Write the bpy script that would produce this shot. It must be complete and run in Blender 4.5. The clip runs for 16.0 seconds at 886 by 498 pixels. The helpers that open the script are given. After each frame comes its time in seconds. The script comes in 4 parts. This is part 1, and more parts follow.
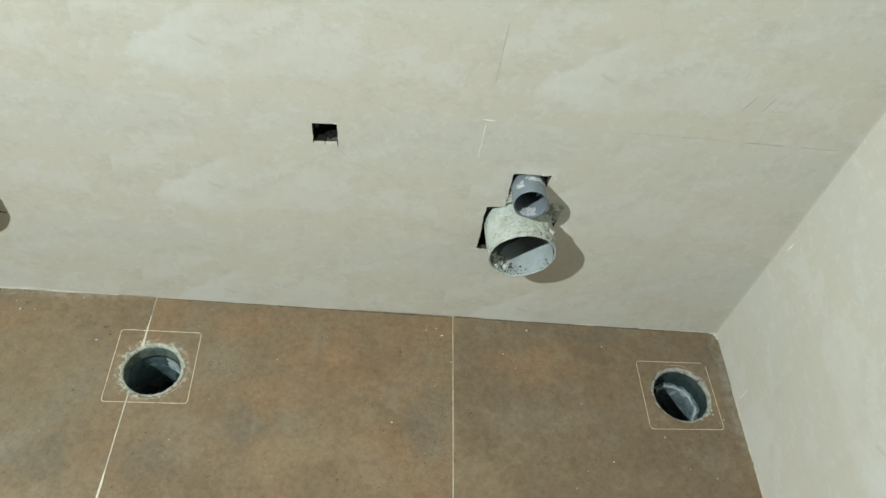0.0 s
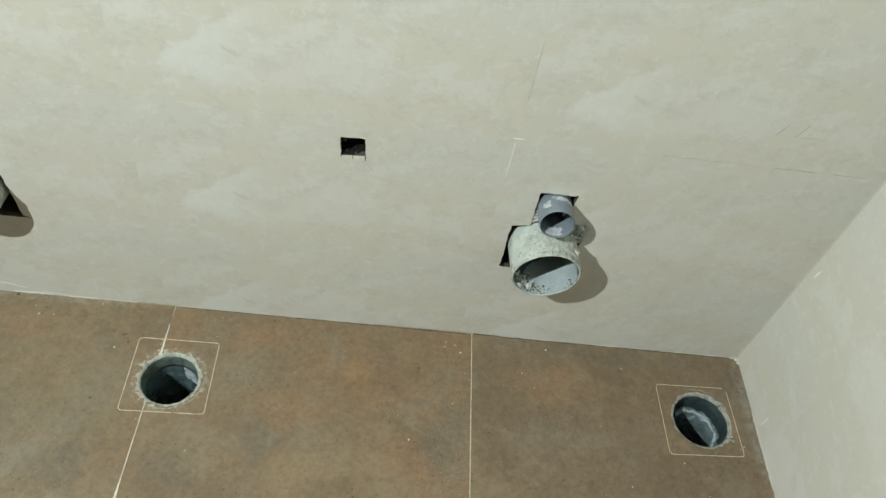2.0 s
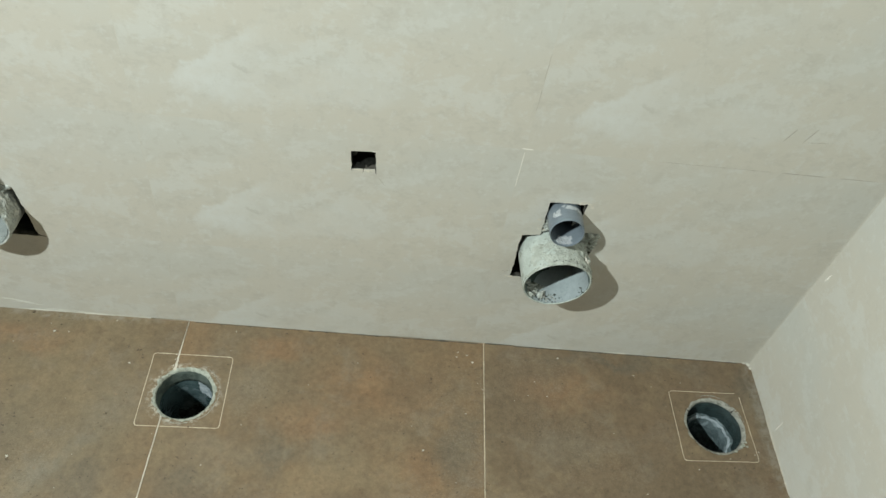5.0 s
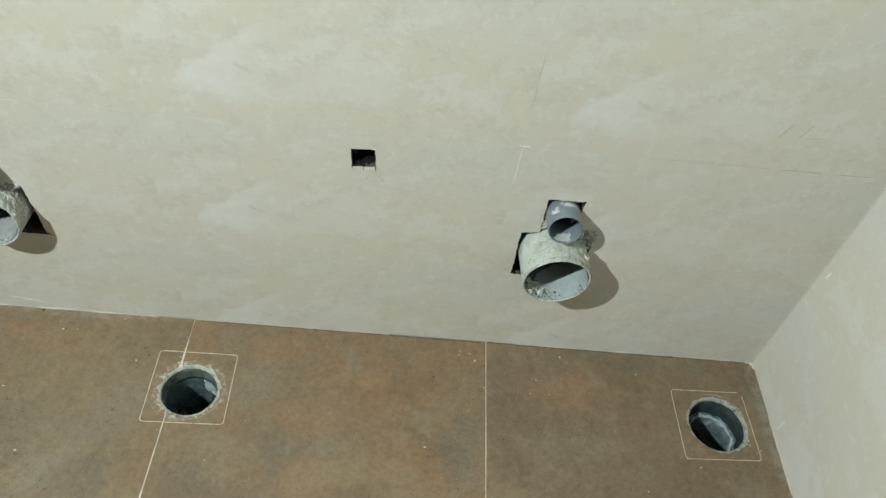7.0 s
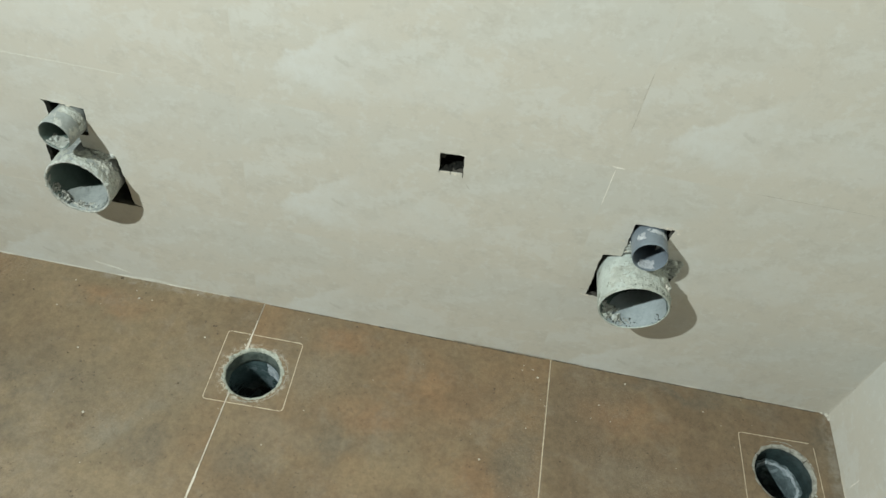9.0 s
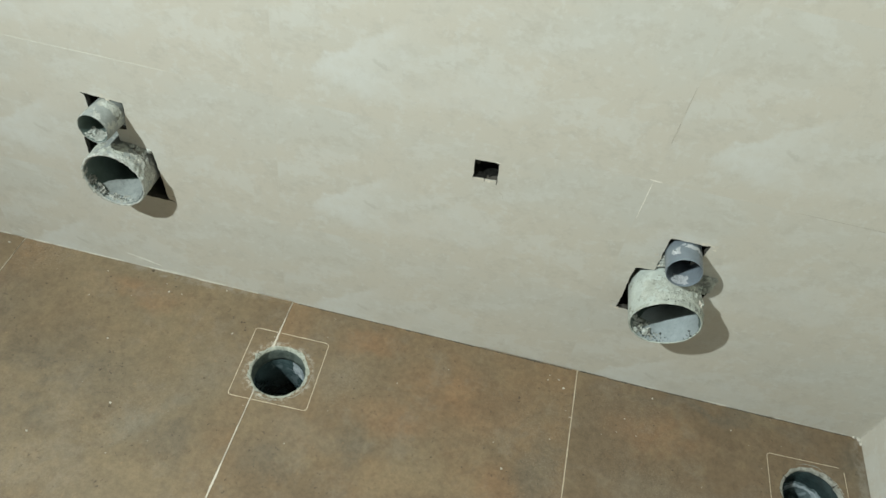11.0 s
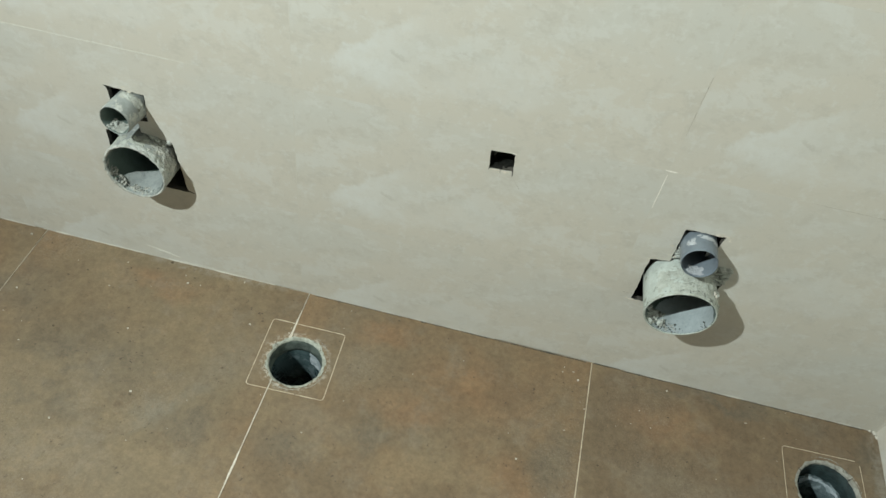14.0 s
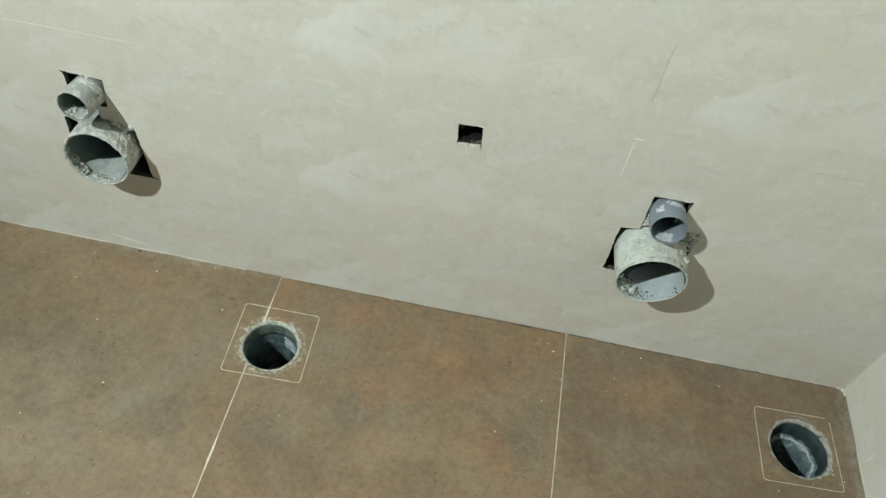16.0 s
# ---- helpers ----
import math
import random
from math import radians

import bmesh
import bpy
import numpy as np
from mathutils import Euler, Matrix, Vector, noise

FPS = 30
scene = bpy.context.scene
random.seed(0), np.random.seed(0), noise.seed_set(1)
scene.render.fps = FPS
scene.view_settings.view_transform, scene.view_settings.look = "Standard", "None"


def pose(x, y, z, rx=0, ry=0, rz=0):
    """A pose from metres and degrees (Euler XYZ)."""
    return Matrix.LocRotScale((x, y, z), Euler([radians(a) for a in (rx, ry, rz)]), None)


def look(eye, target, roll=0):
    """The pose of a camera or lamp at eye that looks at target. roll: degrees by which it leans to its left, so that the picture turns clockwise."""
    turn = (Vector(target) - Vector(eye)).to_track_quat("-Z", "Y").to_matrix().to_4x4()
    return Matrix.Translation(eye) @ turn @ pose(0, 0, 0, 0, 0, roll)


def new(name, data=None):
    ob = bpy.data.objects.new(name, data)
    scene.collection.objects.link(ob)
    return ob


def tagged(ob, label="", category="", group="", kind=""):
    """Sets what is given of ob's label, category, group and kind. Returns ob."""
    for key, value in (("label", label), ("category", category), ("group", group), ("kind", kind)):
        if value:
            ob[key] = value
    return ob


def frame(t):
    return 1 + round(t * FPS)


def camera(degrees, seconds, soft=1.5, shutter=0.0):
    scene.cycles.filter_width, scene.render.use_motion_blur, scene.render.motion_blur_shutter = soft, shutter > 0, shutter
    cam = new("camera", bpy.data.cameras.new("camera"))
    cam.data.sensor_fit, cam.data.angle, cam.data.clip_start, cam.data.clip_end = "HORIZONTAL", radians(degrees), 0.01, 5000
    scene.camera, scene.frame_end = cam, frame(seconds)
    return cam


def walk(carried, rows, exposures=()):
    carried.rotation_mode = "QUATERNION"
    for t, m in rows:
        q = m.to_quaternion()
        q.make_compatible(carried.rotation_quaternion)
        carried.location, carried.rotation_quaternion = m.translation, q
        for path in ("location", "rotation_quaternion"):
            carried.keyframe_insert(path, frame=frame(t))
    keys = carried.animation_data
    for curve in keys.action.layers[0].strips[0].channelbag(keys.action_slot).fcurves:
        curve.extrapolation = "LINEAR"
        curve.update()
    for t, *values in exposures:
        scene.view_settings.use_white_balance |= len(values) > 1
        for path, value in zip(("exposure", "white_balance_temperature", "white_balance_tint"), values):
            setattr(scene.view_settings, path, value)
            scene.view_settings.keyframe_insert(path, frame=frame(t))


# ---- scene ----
cam = camera(60.6, 16.0)
PATH = [
    (0, (-0.812, -0.91, 1.33), (-0.58, 0.351, -0.204), 12.3),
    (0.5, (-0.837, -0.898, 1.327), (-0.645, 0.389, -0.192), 13.5),
    (1, (-0.838, -0.883, 1.331), (-0.628, 0.401, -0.188), 12.8),
    (1.5, (-0.835, -0.895, 1.326), (-0.613, 0.392, -0.189), 13.7),
    (2, (-0.841, -0.894, 1.325), (-0.63, 0.388, -0.194), 13.1),
    (2.5, (-0.847, -0.898, 1.327), (-0.651, 0.397, -0.185), 11.8),
    (3, (-0.85, -0.898, 1.328), (-0.662, 0.399, -0.183), 11.5),
    (5.5, (-0.85, -0.898, 1.332), (-0.654, 0.404, -0.173), 11.2),
    (6, (-0.839, -0.908, 1.33), (-0.621, 0.384, -0.181), 10.9),
    (6.5, (-0.826, -0.917, 1.33), (-0.639, 0.382, -0.178), 10.2),
    (7, (-0.825, -0.924, 1.332), (-0.672, 0.397, -0.162), 9.9),
    (7.5, (-0.839, -0.919, 1.332), (-0.747, 0.394, -0.174), 11.1),
    (8, (-0.849, -0.914, 1.328), (-0.796, 0.397, -0.181), 11.4),
    (10.5, (-0.867, -0.885, 1.324), (-0.919, 0.411, -0.199), 11.0),
    (11, (-0.87, -0.886, 1.325), (-0.936, 0.406, -0.2), 11.1),
    (11.5, (-0.873, -0.899, 1.323), (-0.961, 0.386, -0.207), 10.5),
    (12, (-0.869, -0.9, 1.324), (-0.936, 0.391, -0.202), 10.5),
    (12.5, (-0.87, -0.903, 1.322), (-0.961, 0.371, -0.217), 10.5),
    (13, (-0.872, -0.898, 1.323), (-0.969, 0.374, -0.217), 10.9),
    (13.5, (-0.871, -0.902, 1.321), (-0.967, 0.371, -0.219), 10.4),
    (14, (-0.871, -0.906, 1.323), (-0.97, 0.379, -0.206), 10.1),
    (14.5, (-0.873, -0.911, 1.325), (-0.977, 0.375, -0.202), 10.1),
    (15, (-0.871, -0.915, 1.325), (-0.984, 0.378, -0.197), 9.7),
    (15.5, (-0.87, -0.912, 1.327), (-0.96, 0.379, -0.198), 10.3),
    (16, (-0.869, -0.913, 1.314), (-0.885, 0.352, -0.236), 10.7),
]
walk(cam, [(t, look(eye, target, roll)) for t, eye, target, roll in PATH],
     [(0, -0.04), (1.5, -0.09), (3, -0.11), (6.5, -0.15), (8, -0.12), (10.5, -0.13), (12.5, -0.15), (14.5, -0.17), (16, -0.10)])

# ---------------------------------------------------------------- light
LAMP = (-2.36, -1.44, 2.38)
bulb = bpy.data.lights.new("room_lamp", "SPOT")
bulb.energy, bulb.shadow_soft_size, bulb.color = 452.0, 0.03, (0.92, 1.0, 0.950)
bulb.spot_size, bulb.spot_blend = radians(154), 1.0
new("room_lamp", bulb).matrix_world = look(LAMP, (1.3, -0.10, 0.35))
sky = bpy.data.worlds.new("world")
sky.use_nodes = True
sky.node_tree.nodes["Background"].inputs[0].default_value = (0.8, 0.9, 1.0, 1)
sky.node_tree.nodes["Background"].inputs[1].default_value = 0.3
scene.world = sky


# ---------------------------------------------------------------- materials
class Nodes:
    """A small builder for one node material."""

    def __init__(self, name):
        self.mat = bpy.data.materials.new(name)
        self.mat.use_nodes = True
        self.tree = self.mat.node_tree
        self.bsdf = self.tree.nodes["Principled BSDF"]
        self.pos = self.add("ShaderNodeTexCoord").outputs["Object"]

    def add(self, kind, **props):
        n = self.tree.nodes.new(kind)
        for k, v in props.items():
            setattr(n, k, v)
        return n

    def put(self, socket, value):
        if isinstance(value, bpy.types.NodeSocket):
            self.tree.links.new(value, socket)
        elif isinstance(value, tuple) and len(value) == 3 and socket.type == "RGBA":
            socket.default_value = (*value, 1)
        else:
            socket.default_value = value

    def noise(self, scale, detail=4.0, rough=0.55, distort=0.0, vector=None):
        n = self.add("ShaderNodeTexNoise")
        for k, v in (("Vector", vector or self.pos), ("Scale", scale), ("Detail", detail), ("Roughness", rough), ("Distortion", distort)):
            self.put(n.inputs[k], v)
        return n.outputs["Fac"]

    def ramp(self, value, lo, hi, a=0.0, b=1.0):
        n = self.add("ShaderNodeMapRange", interpolation_type="SMOOTHSTEP")
        for k, v in zip(("Value", "From Min", "From Max", "To Min", "To Max"), (value, lo, hi, a, b)):
            self.put(n.inputs[k], v)
        return n.outputs["Result"]

    def math(self, op, a, b=0.0):
        n = self.add("ShaderNodeMath", operation=op)
        self.put(n.inputs[0], a)
        self.put(n.inputs[1], b)
        return n.outputs[0]

    def mix(self, fac, a, b, blend="MIX"):
        n = self.add("ShaderNodeMix", data_type="RGBA", blend_type=blend)
        self.put(n.inputs[0], fac)
        self.put(n.inputs[6], a)
        self.put(n.inputs[7], b)
        return n.outputs[2]

    def mapped(self, loc=(0, 0, 0), rot=(0, 0, 0), scale=(1, 1, 1), kind="POINT", vector=None):
        n = self.add("ShaderNodeMapping", vector_type=kind)
        self.put(n.inputs["Vector"], vector or self.pos)
        n.inputs["Location"].default_value = loc
        n.inputs["Rotation"].default_value = rot
        n.inputs["Scale"].default_value = scale
        return n.outputs[0]

    def wobble(self, scale, amount):
        """The position, shaken by noise: gives stains a ragged outline."""
        n = self.add("ShaderNodeTexNoise")
        self.put(n.inputs["Vector"], self.pos)
        n.inputs["Scale"].default_value, n.inputs["Detail"].default_value, n.inputs["Roughness"].default_value = scale, 5.0, 0.65
        s = self.add("ShaderNodeVectorMath", operation="SUBTRACT")
        self.put(s.inputs[0], n.outputs["Color"])
        s.inputs[1].default_value = (0.5, 0.5, 0.5)
        m = self.add("ShaderNodeVectorMath", operation="MULTIPLY_ADD")
        self.put(m.inputs[0], s.outputs[0])
        m.inputs[1].default_value = (amount, amount, amount)
        self.put(m.inputs[2], self.pos)
        return m.outputs[0]

    def patch(self, vector, loc, size, rot=(0, 0, 0), hard=0.45):
        """1 inside a stain of that place and size, 0 outside it."""
        v = self.mapped(loc, rot, size, "TEXTURE", vector)
        n = self.add("ShaderNodeVectorMath", operation="LENGTH")
        self.put(n.inputs[0], v)
        return self.ramp(n.outputs["Value"], 1.0, hard)

    def finish(self, color, rough=0.5, bump=None, strength=0.2, distance=0.001, metallic=0.0, specular=0.5):
        self.put(self.bsdf.inputs["Base Color"], color)
        self.put(self.bsdf.inputs["Roughness"], rough)
        self.bsdf.inputs["Metallic"].default_value = metallic
        self.bsdf.inputs["Specular IOR Level"].default_value = specular
        if bump is not None:
            b = self.add("ShaderNodeBump")
            b.inputs["Strength"].default_value, b.inputs["Distance"].default_value = strength, distance
            self.put(b.inputs["Height"], bump)
            self.put(self.bsdf.inputs["Normal"], b.outputs[0])
        return self.mat


def stone_wall_material(name, run, depth=1.0):
    """Beige stone-look porcelain, one print on every tile: warm and cool clouds, a pale wedge with a sharp tip, dark flecks.
    run: the axis along which the tile lies; depth: how strong its dark clouds are."""
    n = Nodes(name)
    split = n.add("ShaderNodeSeparateXYZ")
    n.put(split.inputs[0], n.pos)
    place = n.add("ShaderNodeCombineXYZ")
    n.put(place.inputs[0], split.outputs[run])
    n.put(place.inputs[2], split.outputs["Z"])
    flat = place.outputs[0]
    tint = n.add("ShaderNodeObjectInfo").outputs["Random"]
    world = n.add("ShaderNodeNewGeometry").outputs["Position"]
    n.pos = flat
    drift = n.mapped(rot=(0.0, -0.55, 0.0), scale=(1.0, 1.0, 1.7))
    warm, cool, pale, dusk = (0.542, 0.524, 0.466), (0.526, 0.531, 0.493), (0.590, 0.601, 0.572), (0.468, 0.454, 0.406)
    c = n.mix(n.ramp(n.noise(4.0, 5, 0.55, 0.3, drift), 0.43, 0.66), warm, cool)
    c = n.mix(n.ramp(n.noise(1.9, 3, 0.5, 0.0, world), 0.40, 0.66, 0.0, 0.22), c, (0.550, 0.521, 0.463))
    c = n.mix(n.ramp(n.noise(7.0, 9, 0.72, 0.25, drift), 0.525, 0.575, 0.0, 0.48), c, pale)
    c = n.mix(n.ramp(n.noise(11.0, 9, 0.74, 0.2, drift), 0.53, 0.62, 0.0, 0.55 * depth), c, dusk)
    c = n.mix(n.ramp(n.noise(30.0, 8, 0.74, 0.2, world), 0.52, 0.61, 0.0, 0.42 * depth), c, dusk)
    c = n.mix(n.ramp(n.noise(42.0, 8, 0.76), 0.53, 0.62, 0.0, 0.52), c, pale)
    # The wedge: a straight upper edge that climbs from the tip, a torn lower one, fading along its length.
    torn = n.add("ShaderNodeSeparateXYZ")
    n.put(torn.inputs[0], n.wobble(26.0, 0.055))
    u, v = n.math("SUBTRACT", torn.outputs[0], 0.050), n.math("SUBTRACT", torn.outputs[2], 0.072)
    wedge = n.ramp(n.math("SUBTRACT", n.math("MULTIPLY", u, 0.80), v), -0.002, 0.013)
    wedge = n.math("MULTIPLY", wedge, n.ramp(n.math("ADD", v, n.math("MULTIPLY", u, 0.10)), -0.036, -0.004))
    wedge = n.math("MULTIPLY", wedge, n.ramp(u, 0.0, 0.012))
    wedge = n.math("MULTIPLY", wedge, n.ramp(u, 0.21, 0.03))
    broken = n.ramp(n.noise(24.0, 6, 0.68), 0.34, 0.60, 0.45, 0.95)
    second = n.math("MULTIPLY", n.patch(n.wobble(16.0, 0.10), (0.305, 0.0, 0.085), (0.13, 1.0, 0.045), (0, -0.15, 0)), 0.42)
    c = n.mix(n.math("MULTIPLY", n.math("MAXIMUM", wedge, second), broken), c, (0.606, 0.624, 0.604))
    # Flecks: short dark dashes that slope down to the far end, in loose swarms.
    dash = n.mapped(rot=(0.0, 0.75, 0.0), scale=(0.5, 1.0, 1.0))
    fleck = n.math("MULTIPLY", n.ramp(n.noise(70.0, 4, 0.65, 0.6, dash), 0.62, 0.72), n.ramp(n.noise(9.0, 3, 0.5), 0.53, 0.66))
    mark = n.math("MULTIPLY", n.patch(n.wobble(60.0, 0.02), (0.165, 0.0, 0.103), (0.018, 1.0, 0.0045), (0, 0.5, 0)), 0.75)
    c = n.mix(n.math("MULTIPLY", n.math("MAXIMUM", fleck, mark), 0.34), c, (0.33, 0.315, 0.27))
    vein = n.math("ABSOLUTE", n.math("SUBTRACT", n.noise(4.5, 5, 0.6, 1.0, drift), 0.5))
    c = n.mix(n.ramp(vein, 0.006, 0.0, 0.0, 0.08), c, (0.36, 0.34, 0.29))
    c = n.mix(n.ramp(n.noise(150.0, 2, 0.5, 0.0, world), 0.70, 0.78, 0.0, 0.30), c, (0.34, 0.31, 0.25))
    c = n.mix(n.math("MULTIPLY", tint, 0.10 * depth), c, dusk)
    height = n.math("ADD", n.noise(7.0, 3), n.math("MULTIPLY", n.noise(130.0, 3), 0.12))
    return n.finish(c, n.ramp(n.noise(16.0, 4), 0.3, 0.7, 0.42, 0.58), height, 0.10, 0.002, specular=0.35)


def rust_floor_material(name):
    """Rust-brown stone-look porcelain with ochre, grey and dark clouds and fine dark pits."""
    n = Nodes(name)
    shift = n.add("ShaderNodeVectorMath", operation="ADD")
    n.put(shift.inputs[0], n.pos)
    r = n.add("ShaderNodeObjectInfo").outputs["Random"]
    s = n.add("ShaderNodeCombineXYZ")
    n.put(s.inputs[2], n.math("MULTIPLY", r, 9.0))
    n.put(shift.inputs[1], s.outputs[0])
    v = shift.outputs[0]
    def turned(*by):
        return n.mapped(by, vector=v)

    rust, brown, ochre, umber = (0.202, 0.134, 0.075), (0.172, 0.129, 0.080), (0.232, 0.177, 0.108), (0.112, 0.083, 0.052)
    c = n.mix(n.ramp(n.noise(2.8, 11, 0.68, 0.3, v), 0.38, 0.62), rust, brown)
    ragged = n.wobble(9.0, 0.16)

    def stained(c, spots, weight, color):
        total = None
        for x, y, w, h in spots:
            p = n.patch(ragged, (x, y, 0), (w, h, 1), hard=0.1)
            total = p if total is None else n.math("MAXIMUM", total, p)
        return n.mix(n.math("MULTIPLY", total, weight), c, color)

    olive = n.patch(n.wobble(6.0, 0.10), (-1.50, -0.24, 0), (0.31, 0.60, 1), hard=0.6)
    c = n.mix(n.math("MULTIPLY", olive, 0.55), c, (0.188, 0.150, 0.094))
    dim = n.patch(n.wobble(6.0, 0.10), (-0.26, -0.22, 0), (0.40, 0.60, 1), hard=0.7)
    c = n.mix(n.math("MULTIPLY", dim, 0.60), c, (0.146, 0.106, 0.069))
    c = stained(c, FLOOR_WARM, 0.52, (0.240, 0.138, 0.073))
    c = stained(c, FLOOR_COOL, 0.74, (0.132, 0.112, 0.082))
    c = stained(c, FLOOR_DUSTY, 0.45, (0.196, 0.167, 0.123))
    streak = n.patch(n.wobble(14.0, 0.09), (-1.385, -0.33, 0), (0.032, 0.14, 1), (0, 0, -0.75), 0.1)
    c = n.mix(n.math("MULTIPLY", streak, 0.55), c, (0.205, 0.186, 0.146))
    c = n.mix(n.ramp(n.noise(7.0, 12, 0.72, 0.3, turned(3.1, 0, 0)), 0.47, 0.63, 0.0, 0.52), c, ochre)
    c = n.mix(n.ramp(n.noise(5.0, 12, 0.70, 0.4, turned(0, 4.7, 0)), 0.50, 0.66, 0.0, 0.38), c, umber)
    c = n.mix(n.ramp(n.noise(11.0, 12, 0.76, 0.2, turned(1.3, 2.2, 0)), 0.50, 0.66, 0.0, 0.50), c, (0.206, 0.172, 0.128))
    c = n.mix(n.ramp(n.noise(24.0, 10, 0.80, 0.2, turned(5.3, 1.2, 0)), 0.53, 0.66, 0.0, 0.42), c, (0.125, 0.082, 0.050))
    grain = n.ramp(n.noise(85.0, 9, 0.86, 0.0, v), 0.36, 0.64, 0.84, 1.16)
    shade = n.add("ShaderNodeCombineColor")
    for i in range(3):
        n.put(shade.inputs[i], grain)
    c = n.mix(1.0, c, shade.outputs[0], "MULTIPLY")
    pits = n.noise(120.0, 3, 0.6, 0.3, v)
    c = n.mix(n.math("MULTIPLY", n.ramp(pits, 0.63, 0.70), n.ramp(n.noise(9.0, 4, 0.6, 0.0, v), 0.42, 0.60, 0.10, 0.75)), c, (0.062, 0.043, 0.029))
    c = n.mix(n.ramp(n.noise(105.0, 3, 0.6, 0.0, turned(0, 0, 2.2)), 0.65, 0.73, 0.0, 0.40), c, (0.31, 0.205, 0.115))
    dust = n.math("MULTIPLY", n.ramp(n.noise(3.0, 5, 0.6, 0.0, v), 0.45, 0.75), n.ramp(n.noise(300.0, 2, 0.6), 0.45, 0.7))
    c = n.mix(n.math("MULTIPLY", dust, 0.22), c, (0.45, 0.40, 0.33))
    ground = n.mapped((*DRAIN_A, 0), (0, 0, 0), (0.076, 0.076, 1), "TEXTURE", n.wobble(40.0, 0.025))
    far = n.add("ShaderNodeVectorMath", operation="LENGTH")
    n.put(far.inputs[0], ground)
    powder = n.math("MULTIPLY", n.ramp(far.outputs["Value"], 1.0, 0.75), n.ramp(n.noise(90.0, 6, 0.75), 0.46, 0.60))
    c = n.mix(n.math("MULTIPLY", powder, 0.75), c, (0.55, 0.53, 0.46))
    foot = n.math("MULTIPLY", n.math("MAXIMUM", n.patch(n.wobble(25.0, 0.03), (0.0, -0.12, 0), (0.030, 0.26, 1)), n.patch(n.wobble(25.0, 0.02), (-1.42, 0.0, 0), (0.22, 0.022, 1))), n.ramp(n.noise(50.0, 6, 0.7), 0.36, 0.62))
    c = n.mix(n.math("MULTIPLY", foot, 0.50), c, (0.31, 0.29, 0.245))
    height = n.math("SUBTRACT", n.math("MULTIPLY", n.noise(60.0, 4), 0.4), n.ramp(pits, 0.62, 0.72))
    return n.finish(c, n.ramp(n.noise(20.0, 5, 0.6), 0.3, 0.7, 0.44, 0.62), height, 0.32, 0.001, specular=0.4)


def mottled(name, a, b, scale, rough, strength=0.3, distance=0.002, c=None, specular=0.4, cover=(0.53, 0.59)):
    """Two tones at two scales with relief: mortar, cement, grout, PVC."""
    n = Nodes(name)
    col = n.mix(n.ramp(n.noise(scale, 6, 0.65), 0.38, 0.62), a, b)
    col = n.mix(n.ramp(n.noise(scale * 6, 4, 0.7), 0.5, 0.72, 0.0, 0.4), col, tuple(0.6 * k for k in a))
    if c:
        col = n.mix(n.ramp(n.noise(scale * 0.7, 8, 0.72, 0.5), *cover), col, c)
    height = n.math("ADD", n.noise(scale * 2, 6, 0.7), n.math("MULTIPLY", n.noise(scale * 9, 3), 0.3))
    return n.finish(col, rough, height, strength, distance, specular=specular)


DRAIN_A, DRAIN_B = (-1.177, -0.1665), (-0.117, -0.160)
FLOOR_WARM = [(-0.81, -0.12, 0.17, 0.11), (-0.93, -0.20, 0.13, 0.06), (-0.72, -0.30, 0.09, 0.08), (-1.02, -0.06, 0.11, 0.04), (-1.50, -0.06, 0.15, 0.04), (-0.42, -0.10, 0.14, 0.06)]
FLOOR_COOL = [(-1.58, -0.27, 0.24, 0.13), (-1.62, -0.36, 0.16, 0.08), (-1.76, -0.16, 0.10, 0.10), (-1.33, -0.33, 0.12, 0.11), (-1.14, -0.34, 0.12, 0.06), (-1.00, -0.27, 0.06, 0.06), (-0.65, -0.24, 0.05, 0.14), (-0.02, -0.10, 0.05, 0.16), (-0.30, -0.02, 0.30, 0.03)]
FLOOR_DUSTY = [(-1.30, -0.20, 0.10, 0.10), (-1.09, -0.27, 0.12, 0.06), (-1.06, -0.13, 0.06, 0.08), (-0.42, -0.22, 0.12, 0.05), (-1.50, -0.46, 0.20, 0.07)]

M_WALL = stone_wall_material("beige_stone_tile", "X")
# Fainter dark clouds; this also brightens the side wall where lamplight falls short.
M_SIDE = stone_wall_material("beige_stone_tile_side_lifted", "Y", 0.4)
M_FLOOR = rust_floor_material("rust_brown_tile")
M_JOINT = mottled("beige_grout", (0.525, 0.510, 0.458), (0.56, 0.545, 0.49), 60, 0.8, 0.1)
M_PALE = mottled("pale_grout", (0.66, 0.63, 0.55), (0.56, 0.52, 0.44), 70, 0.85)
M_DAB = mottled("dried_grout_film", (0.60, 0.60, 0.55), (0.54, 0.53, 0.475), 120, 0.85)
M_LINE = mottled("sandy_grout", (0.60, 0.53, 0.41), (0.46, 0.38, 0.28), 90, 0.85)
# Dark tone of cut edges and cracks, and of the painted foot shadow.
M_EDGE = mottled("dark_cut_edge_and_shade", (0.085, 0.08, 0.068), (0.05, 0.047, 0.04), 120, 0.95)
M_GAP = mottled("open_joint", (0.26, 0.24, 0.20), (0.42, 0.39, 0.34), 80, 0.9)
M_CHIP = mottled("chipped_tile_body", (0.48, 0.51, 0.45), (0.31, 0.33, 0.28), 110, 0.9, 0.8, 0.003, (0.20, 0.195, 0.165), cover=(0.56, 0.62))
M_RIM = mottled("grey_broken_tile_edge", (0.38, 0.385, 0.345), (0.25, 0.25, 0.22), 90, 0.9, 0.9, 0.003, (0.14, 0.135, 0.115), cover=(0.54, 0.61))
